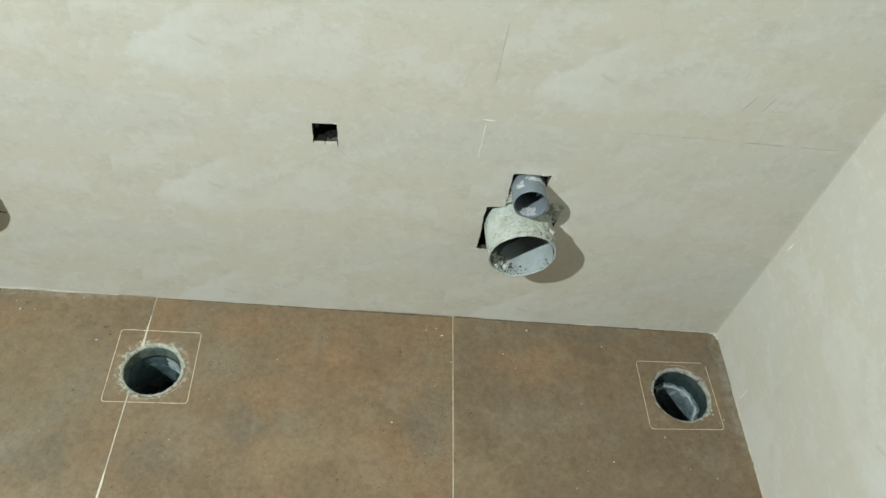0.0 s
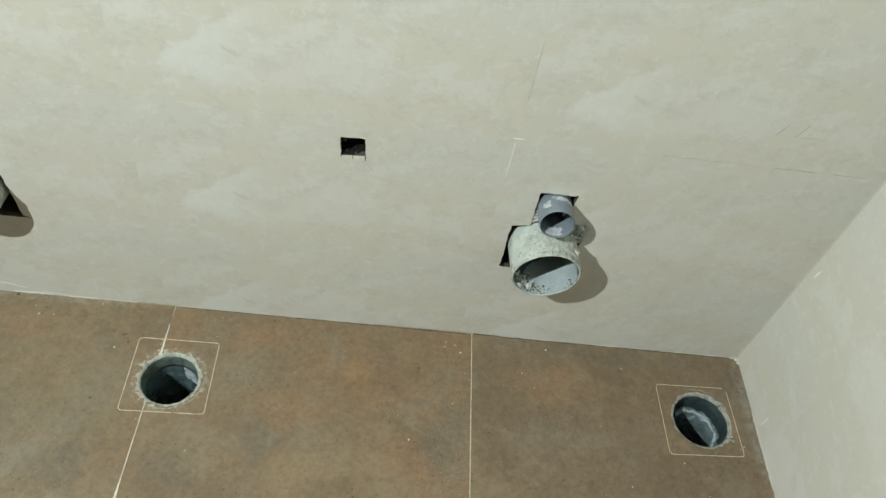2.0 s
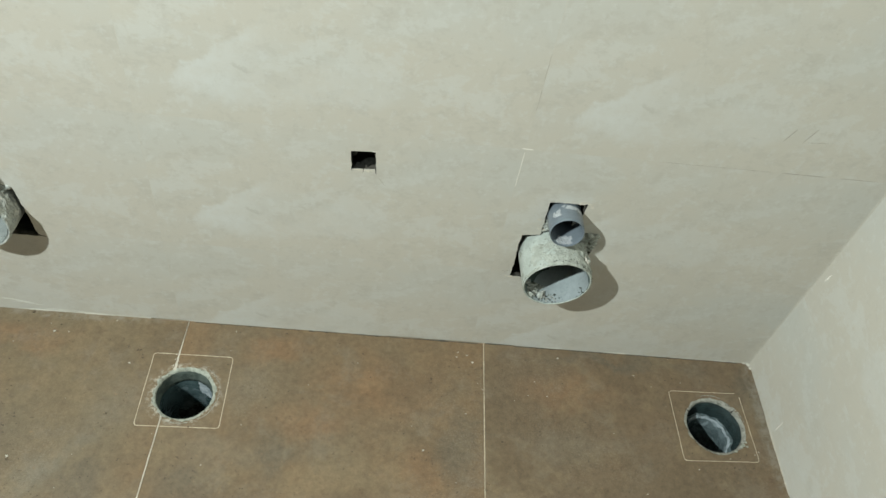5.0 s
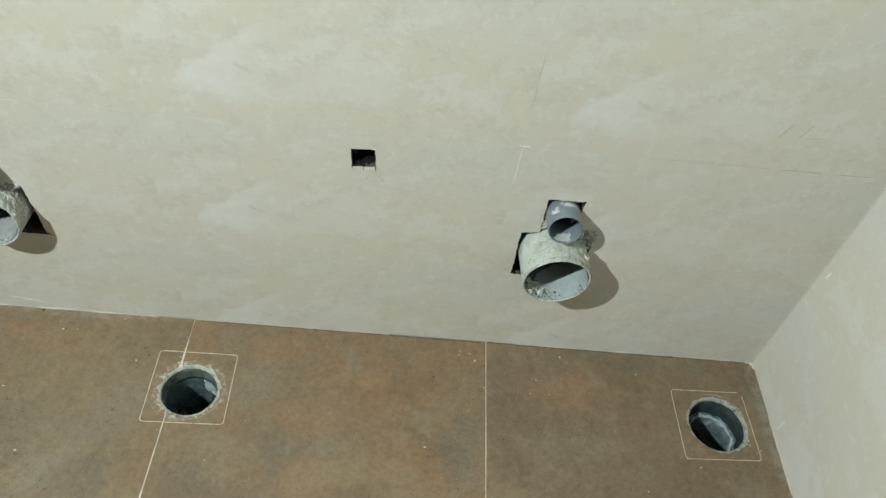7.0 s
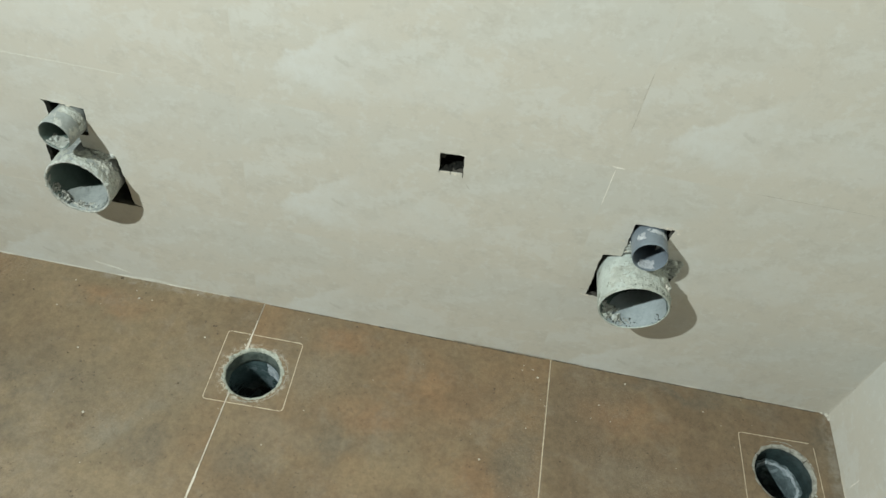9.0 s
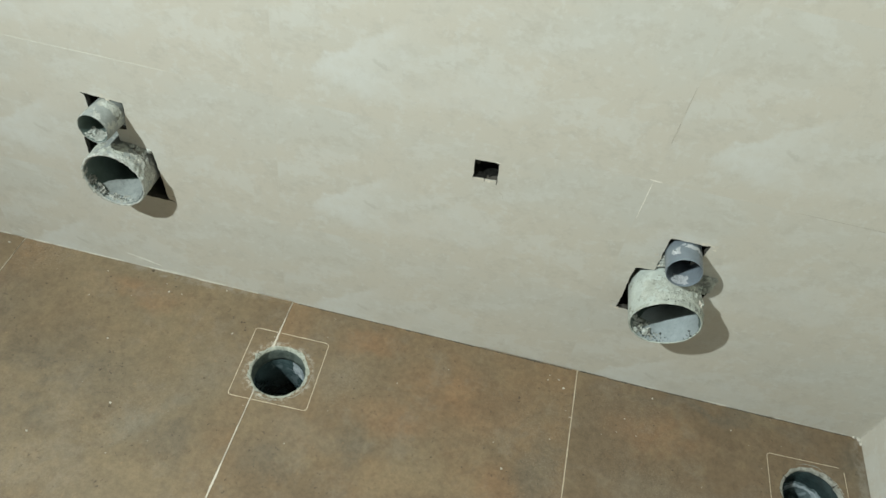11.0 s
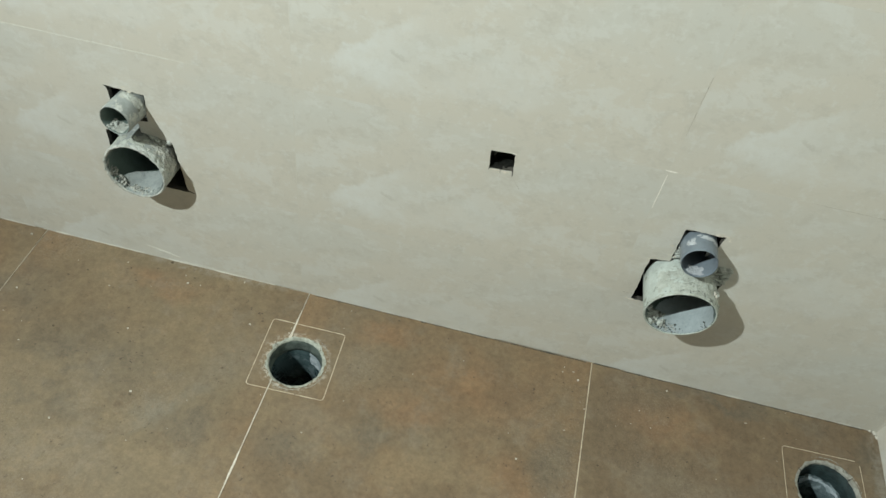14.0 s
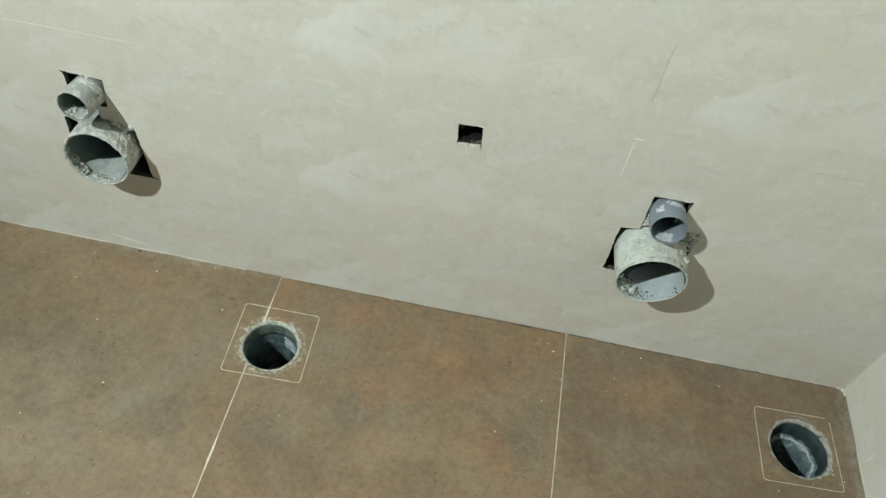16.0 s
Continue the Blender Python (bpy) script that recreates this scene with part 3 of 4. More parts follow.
part("loose_mortar", coat(ax, 0.0580, 116, 13, 0.046, 0.0664, 14.0, -0.0034, 0.22, 0.0009, 280), M_LOBE, big_r, "dark crumbs of mortar", True)
part("rim_coat", rim_coat(ax, 0.0588, 0.0612, 0.0664, 0.0012, 3.0, 235, 48), M_COAT, big_r, "cement smeared over the rim", True)
part("rim_coat", rim_coat(ax, 0.0592, 0.0614, 0.0660, 0.0013, 7.0, 30, 55), M_COAT, big_r, "cement smeared over the rim", True)
crust(big_r, ax, 0.0570, [(186, 0.055, 14, 0.005, 0.0018, 34), (160, 0.058, 18, 0.004, 0.0012, 20)], "dark_crumbs", M_LOBE, "dark crumbs of mortar")
# White specks paint the small glossy highlights on the pipe's top.
crust(big_r, ax, 0.0630, [(10, 0.046, 1, 0.001, 0.0026, 2), (30, 0.050, 16, 0.008, 0.0009, 10)], "highlight_specks", M_WHITE, "white specks standing in for glossy highlights")
crust(big_r, ax, 0.0628, [(24, 0.040, 30, 0.012, 0.0009, 24), (50, 0.060, 30, 0.003, 0.0012, 36), (350, 0.050, 25, 0.008, 0.0007, 12), (15, 0.060, 40, 0.0015, 0.0009, 30)], "dark_grit", M_LOBE, "dark specks of grit")
small_r, ax = wall_pipe("waste_pipe", (-0.5202, 0.4070), 0.0298, 0.0475, (-0.04, 0.15), 0.0276, M_BLUE_PVC, M_BLUE_PVC,
                        "narrow blue-grey plastic pipe stub above the wide pipe", 0.0003, 8.0)
crust(small_r, ax, 0.0297, [(308, 0.020, 4, 0.004, 0.0024, 10), (326, 0.030, 3, 0.002, 0.0018, 6)], label="white smears of dried grout", material=M_SMEAR)
for turn, arc, s0, s1, seed, bare in ((12, 40, 0.006, 0.020, 3.0, 0.30), (318, 14, 0.012, 0.034, 7.0, 0.35), (40, 14, 0.008, 0.022, 9.0, 0.25)):
    part("grout_smear", skin(ax, 0.0303, turn, arc, s0, s1, seed, bare), M_SMEAR, small_r, "whitish smear of dried grout", True)
part("grout_smear", skin(ax, 0.0271, 172, 30, 0.020, 0.045, 4.0, 0.05), M_SMEAR, small_r, "whitish smear of dried grout", True)
part("loose_mortar", coat(ax, 0.0274, 190, 34, 0.018, 0.0455, 19.0, -0.0026, 0.25, 0.0009, 240), M_SMEAR, small_r, "whitish crumbs of grout in the bore", True)
big_l, ax = wall_pipe("waste_pipe", (-1.510, 0.3015), 0.0584, 0.0444, (0.003, 0.08), 0.0533, M_GREY_PVC, M_BORE_SHADE,
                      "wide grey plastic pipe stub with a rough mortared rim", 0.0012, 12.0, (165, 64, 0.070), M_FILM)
part("rim_coat", rim_coat(ax, 0.0540, 0.0582, 0.0446, 0.0018, 12.0, 55, 60, 260), M_DULL, big_l, "rough pale mortar wrapped over the rim", True)
part("rim_coat", rim_coat(ax, 0.0545, 0.0580, 0.0448, 0.0022, 17.0, 240, 80, 260), M_MORTAR, big_l, "rough grey mortar wrapped over the rim", True)
part("mortar_coat", coat(ax, 0.0581, 68, 50, -0.004, 0.036, 21.0, 0.0030, -0.15, 0.0012, 210), M_MORTAR, big_l, "lumpy grey coat of dried mortar", True)
part("mortar_coat", coat(ax, 0.0584, 82, 34, 0.012, 0.042, 27.0, 0.0024, 0.15, 0.0010, 230), M_SKIN, big_l, "lumpy grey coat of dried mortar", True)
part("mortar_coat", coat(ax, 0.0582, 345, 46, 0.006, 0.043, 22.0, 0.0016, -0.20), M_COAT, big_l, "thin pale skin of dried mortar", True)
part("mortar_coat", coat(ax, 0.0585, 74, 15, 0.026, 0.046, 26.0, 0.0042, 0.15, 0.0010, 200), M_DULL, big_l, "thick pale lump of mortar", True)
part("loose_mortar", coat(ax, 0.0531, 205, 56, 0.022, 0.0440, 23.0, -0.0052, 0.0, 0.0009, 260), M_MORTAR, big_l, "grey crumbs of mortar in the bore", True)
part("loose_mortar", coat(ax, 0.0531, 165, 40, 0.028, 0.0440, 24.0, -0.0046, 0.25, 0.0009, 300), M_DULL, big_l, "pale crumbs of mortar in the bore", True)
crust(big_l, ax, 0.0512, [(184, 0.036, 34, 0.005, 0.0015, 60), (226, 0.038, 16, 0.004, 0.0016, 20)], "dark_crumbs", M_LOBE, "dark crumbs of mortar")
small_l, ax = wall_pipe("waste_pipe", (-1.5144, 0.4230), 0.0283, 0.0482, (-0.076, 0.08), 0.0259, M_GREY_PVC, M_BORE_SHADE,
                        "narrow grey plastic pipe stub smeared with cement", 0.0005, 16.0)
part("mortar_coat", coat(ax, 0.0281, 40, 70, 0.0, 0.020, 31.0, 0.0026, 0.05), M_DULL, small_l, "lumpy pale coat of dried mortar", True)
part("mortar_coat", coat(ax, 0.0282, 330, 60, 0.018, 0.046, 32.0, 0.0007, 0.20), M_SKIN, small_l, "thin beige skin of dried mortar", True)
part("loose_mortar", coat(ax, 0.0257, 190, 44, 0.020, 0.0465, 33.0, -0.0030, 0.10, 0.0009, 230), M_DULL, small_l, "pale crumbs of mortar in the bore", True)
part("cement_film", skin(ax, 0.0254, 188, 42, 0.018, 0.0475, 11.0, -0.15), M_SKIN, small_l, "pale film of dried cement", True)
part("mortar_skin", skin(ax, 0.0289, 30, 55, 0.0, 0.020, 13.0, -0.1), M_SKIN, small_l, "thin beige skin of dried mortar", True)

# Mortar packed round the pipes where they leave the wall.
for name, place, heap in (("mortar_packing", (-0.47, 0, 0.350), [(0, -0.002, 0.006, 0.020, 0.014, 120), (0.008, 0.004, -0.014, 0.012, 0.016, 50), (-0.078, 0.006, 0.028, 0.006, 0.016, 30)]),
                          ("mortar_packing", (-1.50, 0, 0.352), [(0.02, 0, 0, 0.022, 0.010, 40), (-0.052, 0.004, -0.004, 0.008, 0.012, 16)])):
    bm = bmesh.new()
    rnd = random.Random(int(abs(place[0]) * 100))
    for x, y, z, wx, wz, count in heap:
        for i in range(count // 4):
            lump(bm, (x + rnd.gauss(0, wx * 0.5), y + 0.006, z + rnd.gauss(0, wz * 0.4)), rnd.uniform(0.005, 0.009), rnd.random() * 50, detail=2)
        for i in range(count):
            lump(bm, (x + wx * max(-0.9, min(0.9, rnd.gauss(0, 0.6))), y + rnd.uniform(-0.004, 0.014), z + wz * max(-0.8, min(0.8, rnd.gauss(0, 0.5)))), rnd.uniform(0.0022, 0.0058), rnd.random() * 50, (1.3, 1.0, 0.8), 2)
    ob = part(name, bm, M_DULL, smooth=True)
    ob.location = place
    tagged(ob, "crumbly grey mortar packed between pipe stubs and tile edge", "mortar", "mortar round pipes", "stuff")

# ---------------------------------------------------------------- electrical box in the wall
socket_box = thing("junction_box", (-0.871, 0, 0.494), "small black empty electrical box sunk in the wall", "electrical box")
bm = box((-0.0212, 0.0012, -0.0212), (0.0222, 0.030, 0.0190))
bmesh.ops.delete(bm, geom=[f for f in bm.faces if f.calc_center_median().y < 0.002], context="FACES")
bmesh.ops.solidify(bm, geom=bm.faces[:], thickness=0.0015)
part("shell", bm, M_BLACK, socket_box)
for x, z, s in ((0.012, 0.010, 0.004), (-0.016, -0.003, 0.004)):
    bm = lathe([(s, 0.0), (s, 0.012), (s * 0.7, 0.016), (0.001, 0.016)], (x, 0.030, z), (0, -1, 0), 12, close=False)
    part("screw_post", bm, M_COPPER, socket_box, "dusty brown post", True)
bm = bmesh.new()
rnd = random.Random(5)
for i in range(26):
    lump(bm, (rnd.uniform(-0.017, 0.017), rnd.uniform(0.006, 0.026), -0.0188), rnd.uniform(0.001, 0.003), rnd.random() * 30)
tagged(part("dust", bm, M_BLACK, socket_box, "brown crumbs of wall dust"), kind="stuff")

# ---------------------------------------------------------------- floor drains
def floor_drain(at, r, top, wear, seed, label):
    ob = thing("floor_drain", (at[0], at[1], -0.30), label, "floor drain", "open floor drains")
    pipe = lathe([(r + 0.005, 0.0), (r + 0.005, 0.30 + top - 0.002), (r + 0.003, 0.30 + top), (r + 0.001, 0.30 + top), (r, 0.30 + top - 0.002), (r, 0.25 + top), (r, 0.0)], (0, 0, 0), (0, 0, 1), 64, wear, seed)
    part("pipe", pipe, M_DRAIN, ob, "dark wet plastic pipe", True)
    bm = bmesh.new()
    bmesh.ops.create_circle(bm, cap_ends=True, segments=48, radius=r + 0.001)
    for v in bm.verts:
        v.co.z = 0.12
    part("water", bm, M_WATER, ob, "still dark water")
    return ob


drain_a = floor_drain(DRAIN_A, 0.0500, -0.030, 0.0010, 21.0, "open round floor drain hole with dark wet pipe in brown tile")
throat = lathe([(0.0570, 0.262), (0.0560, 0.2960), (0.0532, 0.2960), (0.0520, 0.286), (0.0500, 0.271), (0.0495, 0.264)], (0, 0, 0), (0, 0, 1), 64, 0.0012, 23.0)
# A pale skin where lamplight strikes the pipe, painted as a glint.
part("lit_patch", skin(Vector((0, 0, 1)), 0.0494, 128, 24, 0.222, 0.264, 6.0, -0.5, side=Vector((0, 1, 0))), M_PIPE_GLINT, drain_a, "pale patch painting the lamp's glint on the pipe", True)
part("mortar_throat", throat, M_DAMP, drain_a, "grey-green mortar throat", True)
drain_b = floor_drain(DRAIN_B, 0.0510, -0.052, 0.0012, 31.0, "open round floor drain with broken cement, near the corner")
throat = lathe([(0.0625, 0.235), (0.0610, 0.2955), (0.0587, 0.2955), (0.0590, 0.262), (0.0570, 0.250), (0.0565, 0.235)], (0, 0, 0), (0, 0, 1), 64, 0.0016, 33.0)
part("mortar_throat", throat, M_THROAT, drain_b, "dark throat under the tile", True)
# A broken collar of cement that lines one side of the pipe, with an uneven upper edge.
bm = bmesh.new()
rows = []
for i in range(41):
    a = radians(-75 + 195 * i / 40)
    edge = 0.250 + 0.006 * noise.noise(Vector((i * 0.35, 2, 0))) + (0.006 if 13 < i < 17 else 0) - 0.030 * max(0, abs(i - 20) / 20 - 0.75)
    row = []
    for r, z in ((0.0560, edge), (0.0500, edge + 0.001), (0.0465, edge - 0.004), (0.0455, edge - 0.03), (0.0470, edge - 0.07), (0.0500, edge - 0.11)):
        k = 0.0022 * noise.noise(Vector((i * 0.5, z * 90, r * 300)))
        row.append(bm.verts.new(((r + k) * math.cos(a), (r + k) * math.sin(a), z + k)))
    rows.append(row)
# The lip faces get the paler colour as a painted edge highlight.
for p, q in zip(rows, rows[1:]):
    for k in range(5):
        bm.faces.new((p[k], p[k + 1], q[k + 1], q[k])).material_index = 1 if k == 1 else 0
part("cement_collar", bm, (M_SLUDGE, M_LIP_HIGHLIGHT), drain_b, "broken blue-grey collar of cement", True)


# ---------------------------------------------------------------- rims, cut lines and grout of the floor
def chipped_rim(at, outline, r_in, depth, seed, material):
    """The broken edge of a hole in a tile: slopes from the glaze down into the hole."""
    bm = bmesh.new()
    n = len(outline)
    rows = []
    for i, p in enumerate(outline):
        d = Vector((p.x - at[0], p.y - at[1]))
        u = d.normalized()
        row = []
        for k, (f, z) in enumerate(((0.0, 0.0006), (0.5, -0.0006), (0.85, -0.0020), (1.0, -depth))):
            rr = d.length + (r_in - d.length) * f
            j = 0.0012 * noise.noise(Vector((u.x * 9 + seed, u.y * 9, k * 2.2)))
            row.append(bm.verts.new((at[0] + u.x * (rr + j), at[1] + u.y * (rr + j), z + (0 if k == 0 else 0.6 * j))))
        rows.append(row)
    for i in range(n):
        p, q = rows[i], rows[(i + 1) % n]
        for k in range(3):
            bm.faces.new((p[k], p[k + 1], q[k + 1], q[k]))
    return part("chipped_rim", bm, material, floor, "chipped pale tile edge")


def arc_chip(at, r, a0, a1, w, seed, material, label):
    """A torn sliver of glaze lost round a hole."""
    pts = [Vector((at[0] + (r + 0.0014 * noise.noise(Vector((a * 0.07, seed, 0)))) * math.cos(radians(a)), at[1] + (r + 0.0014 * noise.noise(Vector((a * 0.07, seed, 0)))) * math.sin(radians(a)))) for a in np.linspace(a0, a1, int(abs(a1 - a0) / 2.5) + 4)]
    return part("arc_chip", strip(pts, lambda t: w * (0.15 + 3.0 * t * (1 - t)) * max(0.15, 0.7 + 1.3 * noise.noise(Vector((t * 14, seed, 1)))), on_floor, 0.0005, seed=seed, rough=0.9), material, floor, label)


for r, a0, a1, w, seed in ((0.0640, -58, 12, 0.0018, 1.0), (0.0660, 14, 66, 0.0014, 2.0), (0.0625, 236, 300, 0.0022, 3.0)):
    arc_chip(DRAIN_A, r, a0, a1, w, seed, M_RIM, "torn grey sliver of tile edge")
arc_chip(DRAIN_B, 0.0700, 62, 112, 0.0024, 6.0, M_RIM, "torn grey sliver of tile edge")
arc_chip(DRAIN_B, 0.0668, 10, 60, 0.0030, 7.0, M_RIM, "torn grey sliver of tile edge")
for a, w, seed in ((38, 0.0022, 8.0), (148, 0.0026, 9.0)):
    d = Vector((math.cos(radians(a)), math.sin(radians(a))))
    part("crack", strip(line(Vector(DRAIN_B) + d * 0.0575, Vector(DRAIN_B) + d * 0.0660, 6), lambda t, w=w: w * (1.1 - t), on_floor, 0.0010, 0.006, seed, 0.8), M_EDGE, floor, "dark crack through the broken edge")
bm = bmesh.new()
for i, (a, r, z) in enumerate(((-38, 0.0645, 0.0035), (-44, 0.0630, 0.0030), (-30, 0.0660, 0.0022), (-36, 0.0720, 0.0022), (-60, 0.0625, 0.0026))):
    lump(bm, (DRAIN_B[0] + r * math.cos(radians(a)), DRAIN_B[1] + r * math.sin(radians(a)), 0.0005), z, i * 2.3, (1.2, 1.0, 0.45), 2)
part("cement_dab", bm, M_CHIP, floor, "pale dab of cement on the rim", True)
chipped_rim(DRAIN_A, RIM_A, 0.0520, 0.0052, 1.0, M_CHIP)
chipped_rim(DRAIN_B, RIM_B, 0.0575, 0.0060, 5.0, M_RIM)


def rounded(corners, r, gaps=()):
    """A square outline with rounded corners as a list of open lines; gaps leave a corner out."""
    runs, run = [], []
    n = len(corners)
    for i in range(n + 1):
        p, c, q = Vector(corners[(i - 1) % n]), Vector(corners[i % n]), Vector(corners[(i + 1) % n])
        a, b = c + (p - c).normalized() * r, c + (q - c).normalized() * r
        if i % n in gaps:
            run.append(a)
            if len(run) > 1:
                runs.append(run)
            run = [b]
            continue
        if i == n:
            run.append(a)
            break
        for k in range(5):
            t = k / 4
            run.append(a * (1 - t) ** 2 + c * 2 * t * (1 - t) + b * t * t)
    if len(run) > 1:
        runs.append(run)
    return [[x for a, b in zip(r, r[1:]) for x in line(a, b, max(2, int((b - a).length / 0.006)))[:-1]] + [r[-1]] for r in runs]


for corners, r, gaps, seed in (([(-1.253, -0.0815), (-1.1005, -0.0795), (-1.0995, -0.2345), (-1.253, -0.2385)], 0.007, (), 2.0),
                               ([(-0.2015, -0.0845), (-0.047, -0.0805), (-0.0415, -0.2345), (-0.1985, -0.2405)], 0.008, (1,), 5.0)):
    for run in rounded(corners, r, gaps):
        part("cut_line", strip(run, lambda t, s=seed: (0.0017 if s < 3 else 0.0014) + 0.0008 * noise.noise(Vector((t * 25, s, 0))), on_floor, 0.0004, seed=seed), M_LINE, floor, "thin sandy line of a cut square")


def joint(x0, y):
    """The floor joints run slightly off square to the wall."""
    return x0 + 0.023 * y


def grout_width(x0):
    def width(t):
        y = ROOM_S * t
        w = (0.0021 if x0 > -1 else 0.0020) + 0.0006 * noise.noise(Vector((y * 60, x0, 0)))
        if x0 < -1 and y > -0.05:
            w -= 0.0009
        if abs(x0 + 1.2035) < 0.01:
            w += 0.0034 * math.exp(-((y + 0.400) / 0.022) ** 2)
            if -0.12 < y < -0.055:
                w += 0.0036 * ((-0.055 - y) / 0.055) ** 1.5
        return w
    return width


for x0 in (-0.5925, -1.2035, -1.7915):
    for y0, y1 in ((-0.001, -0.1175), (-0.2155, -0.75), (-0.75, ROOM_S)) if x0 == -1.2035 else ((-0.001, -0.75), (-0.75, ROOM_S)):
        pts = [Vector((joint(x0, y), y)) for y in np.linspace(y0, y1, max(8, int(abs(y1 - y0) / 0.005) if y1 > -1 else 20))]
        w = grout_width(x0)
        part("grout_line", strip(pts, lambda t, w=w, y0=y0, y1=y1: w((y0 + (y1 - y0) * t) / ROOM_S), on_floor, 0.0005, seed=x0, rough=0.6), M_DIM if x0 < -1.5 else M_LINE if x0 > -1 else M_PALE, floor, "uneven sandy grout line")

# Grout left along the foot of the back wall and in the corner.
for x0, x1, w in ((-2.2, -1.82, 0.0022), (-1.80, -1.28, 0.0026), (-1.20, -0.80, 0.0012), (-0.525, -0.19, 0.0014), (-0.18, -0.004, 0.0020)):
    pts = line((x0, -0.0008), (x1, -0.0008), int((x1 - x0) / 0.006))
    part("foot_grout", strip(pts, lambda t, w=w, x0=x0: w * max(0.15, 0.6 + 1.3 * noise.noise(Vector((t * 14, x0, 0)))), on_floor, 0.0012, seed=x0, rough=0.9), M_JOINT, floor, "pale grout smear along the wall foot")
for y0, y1, w in ((-0.135, -0.30, 0.0020), (-0.31, -0.62, 0.0016)):
    part("foot_grout", strip(line((-0.0008, y0), (-0.0008, y1), 50), lambda t, w=w, y0=y0: w * max(0.2, 0.7 + 1.1 * noise.noise(Vector((t * 12, y0 * 9, 4)))), on_floor, 0.0012, seed=y0, rough=0.9), M_PALE, floor, "pale grout smear along the wall foot")
bm = bmesh.new()
for i, (x, y, s) in enumerate(((-0.003, -0.003, 0.006), (-0.013, -0.001, 0.004), (-0.001, -0.013, 0.004))):
    lump(bm, (x, y, 0.0), s, i * 3.1, (1, 1, 0.35), 2)
part("corner_grout", bm, M_JOINT, floor, "whitish grout lump in the corner", True)

# Thin dark strips paint the shadow line where wall meets floor.
for x0, x1, w in ((-1.19, -0.98, 0.0014), (-0.96, -0.605, 0.0024), (-0.53, -0.30, 0.0026), (-0.28, -0.03, 0.0022)):
    part("foot_gap_shade", strip(line((x0, -0.0026), (x1, -0.0026), int((x1 - x0) / 0.004)), lambda t, w=w, x0=x0: w * max(0.2, 0.8 + 1.2 * noise.noise(Vector((t * 22, x0 * 9, 2)))), on_floor, 0.0004, seed=x0, rough=0.9), M_EDGE, floor, "dark strip painting the shadow line along the wall foot")
bm = bmesh.new()
rnd = random.Random(14)
for i in range(20):
    y = -0.116 + 0.085 * rnd.random() ** 1.6
    lump(bm, (joint(-1.2035, y) + rnd.gauss(0, 0.0045 if y < -0.09 else 0.002), y, 0.0004), rnd.uniform(0.0005, 0.0015), rnd.random() * 40, (1.2, 1.0, 0.5))
part("grout_grains", bm, M_PALE, floor, "grains of white grout along the joint")
part("foot_gap_shade", strip(line((-0.588, -0.0012), (-0.532, -0.0010), 14), lambda t: 0.0034 * (1 - 0.7 * t), on_floor, 0.0005, seed=2.0, rough=0.6), M_EDGE, floor, "dark open gap along the wall foot")

# ---------------------------------------------------------------- grout of the back wall: mostly flush, here and there pale or open
for a, b, w, mat_, label in (
        ((-0.626, seam(-0.626) + 0.001), (-0.606, seam(-0.606)), 0.0030, M_WHITE, "white end of a grout line"), ((-0.6195, 0.545), (-0.6195, 0.466), 0.0014, M_WHITE, "pale upright grout line"),
        ((-1.80, seam(-1.80)), (-1.40, seam(-1.40)), 0.0026, M_DAB, "pale level grout line"),
        ((-0.620, 0.625), (-0.620, 0.668), 0.0005, M_GAP, "thin dark open joint"), ((-0.6205, 0.682), (-0.6203, 0.728), 0.0005, M_GAP, "thin dark open joint"), ((-0.40, seam(-0.40)), (-0.215, seam(-0.215)), 0.0005, M_GAP, "thin dark open joint"),
        ((-0.195, seam(-0.195)), (-0.120, seam(-0.12)), 0.0012, M_GAP, "thin dark open joint"), ((-0.095, seam(-0.095)), (-0.030, seam(-0.03)), 0.0012, M_GAP, "thin dark open joint"),
        ((-0.8905, 0.478), (-0.8900, 0.467), 0.0011, M_BLACK, "saw overcut"), ((-0.8715, 0.478), (-0.8712, 0.466), 0.0012, M_BLACK, "saw overcut"), ((-0.8515, 0.482), (-0.8505, 0.464), 0.0014, M_BLACK, "saw overcut"),
        ((-0.846, 0.458), (-0.834, 0.440), 0.0005, M_GAP, "hairline scratch"), ((-0.8885, 0.4705), (-0.8535, 0.4715), 0.0026, M_PALE, "pale chipped edge"), ((-0.862, 0.5135), (-0.8515, 0.5130), 0.0022, M_WHITE, "pale chipped edge"), ((-0.226, 0.618), (-0.214, 0.645), 0.0010, M_GAP, "pencil stroke"), ((-0.194, 0.620), (-0.182, 0.648), 0.0010, M_GAP, "pencil stroke"), ((-0.186, 0.621), (-0.152, 0.624), 0.0005, M_GAP, "pencil stroke"),
        ((-0.583, 0.2365), (-0.574, 0.2375), 0.0018, M_BLACK, "saw overcut")):
    n = max(4, int((Vector(b) - Vector(a)).length / 0.005))
    part("joint_line", strip(line(a, b, n), lambda t, w=w: w * min(1.0, 0.25 + 6 * min(t, 1 - t)), on_wall, 0.0003, seed=a[0], rough=0.7), mat_, wall_north, label)
# Flush grout in the other joints.
for a, b in [((x, 0.003), (x, 1.7)) for x in (-0.6197, -1.2205, -1.8210)] + [((-2.4, seam(-2.4)), (-0.002, seam(-0.002))), ((-1.42, LOW), (-0.60, LOW)), ((-0.44, LOW), (-0.002, LOW)), ((-2.4, LOW), (-1.60, LOW)), ((-2.4, 0.865), (-0.002, 0.865))]:
    part("grout_line", strip(line(a, b, 60), 0.0012, on_wall, 0.00006, 0.004, rough=0.1), M_JOINT, wall_north)
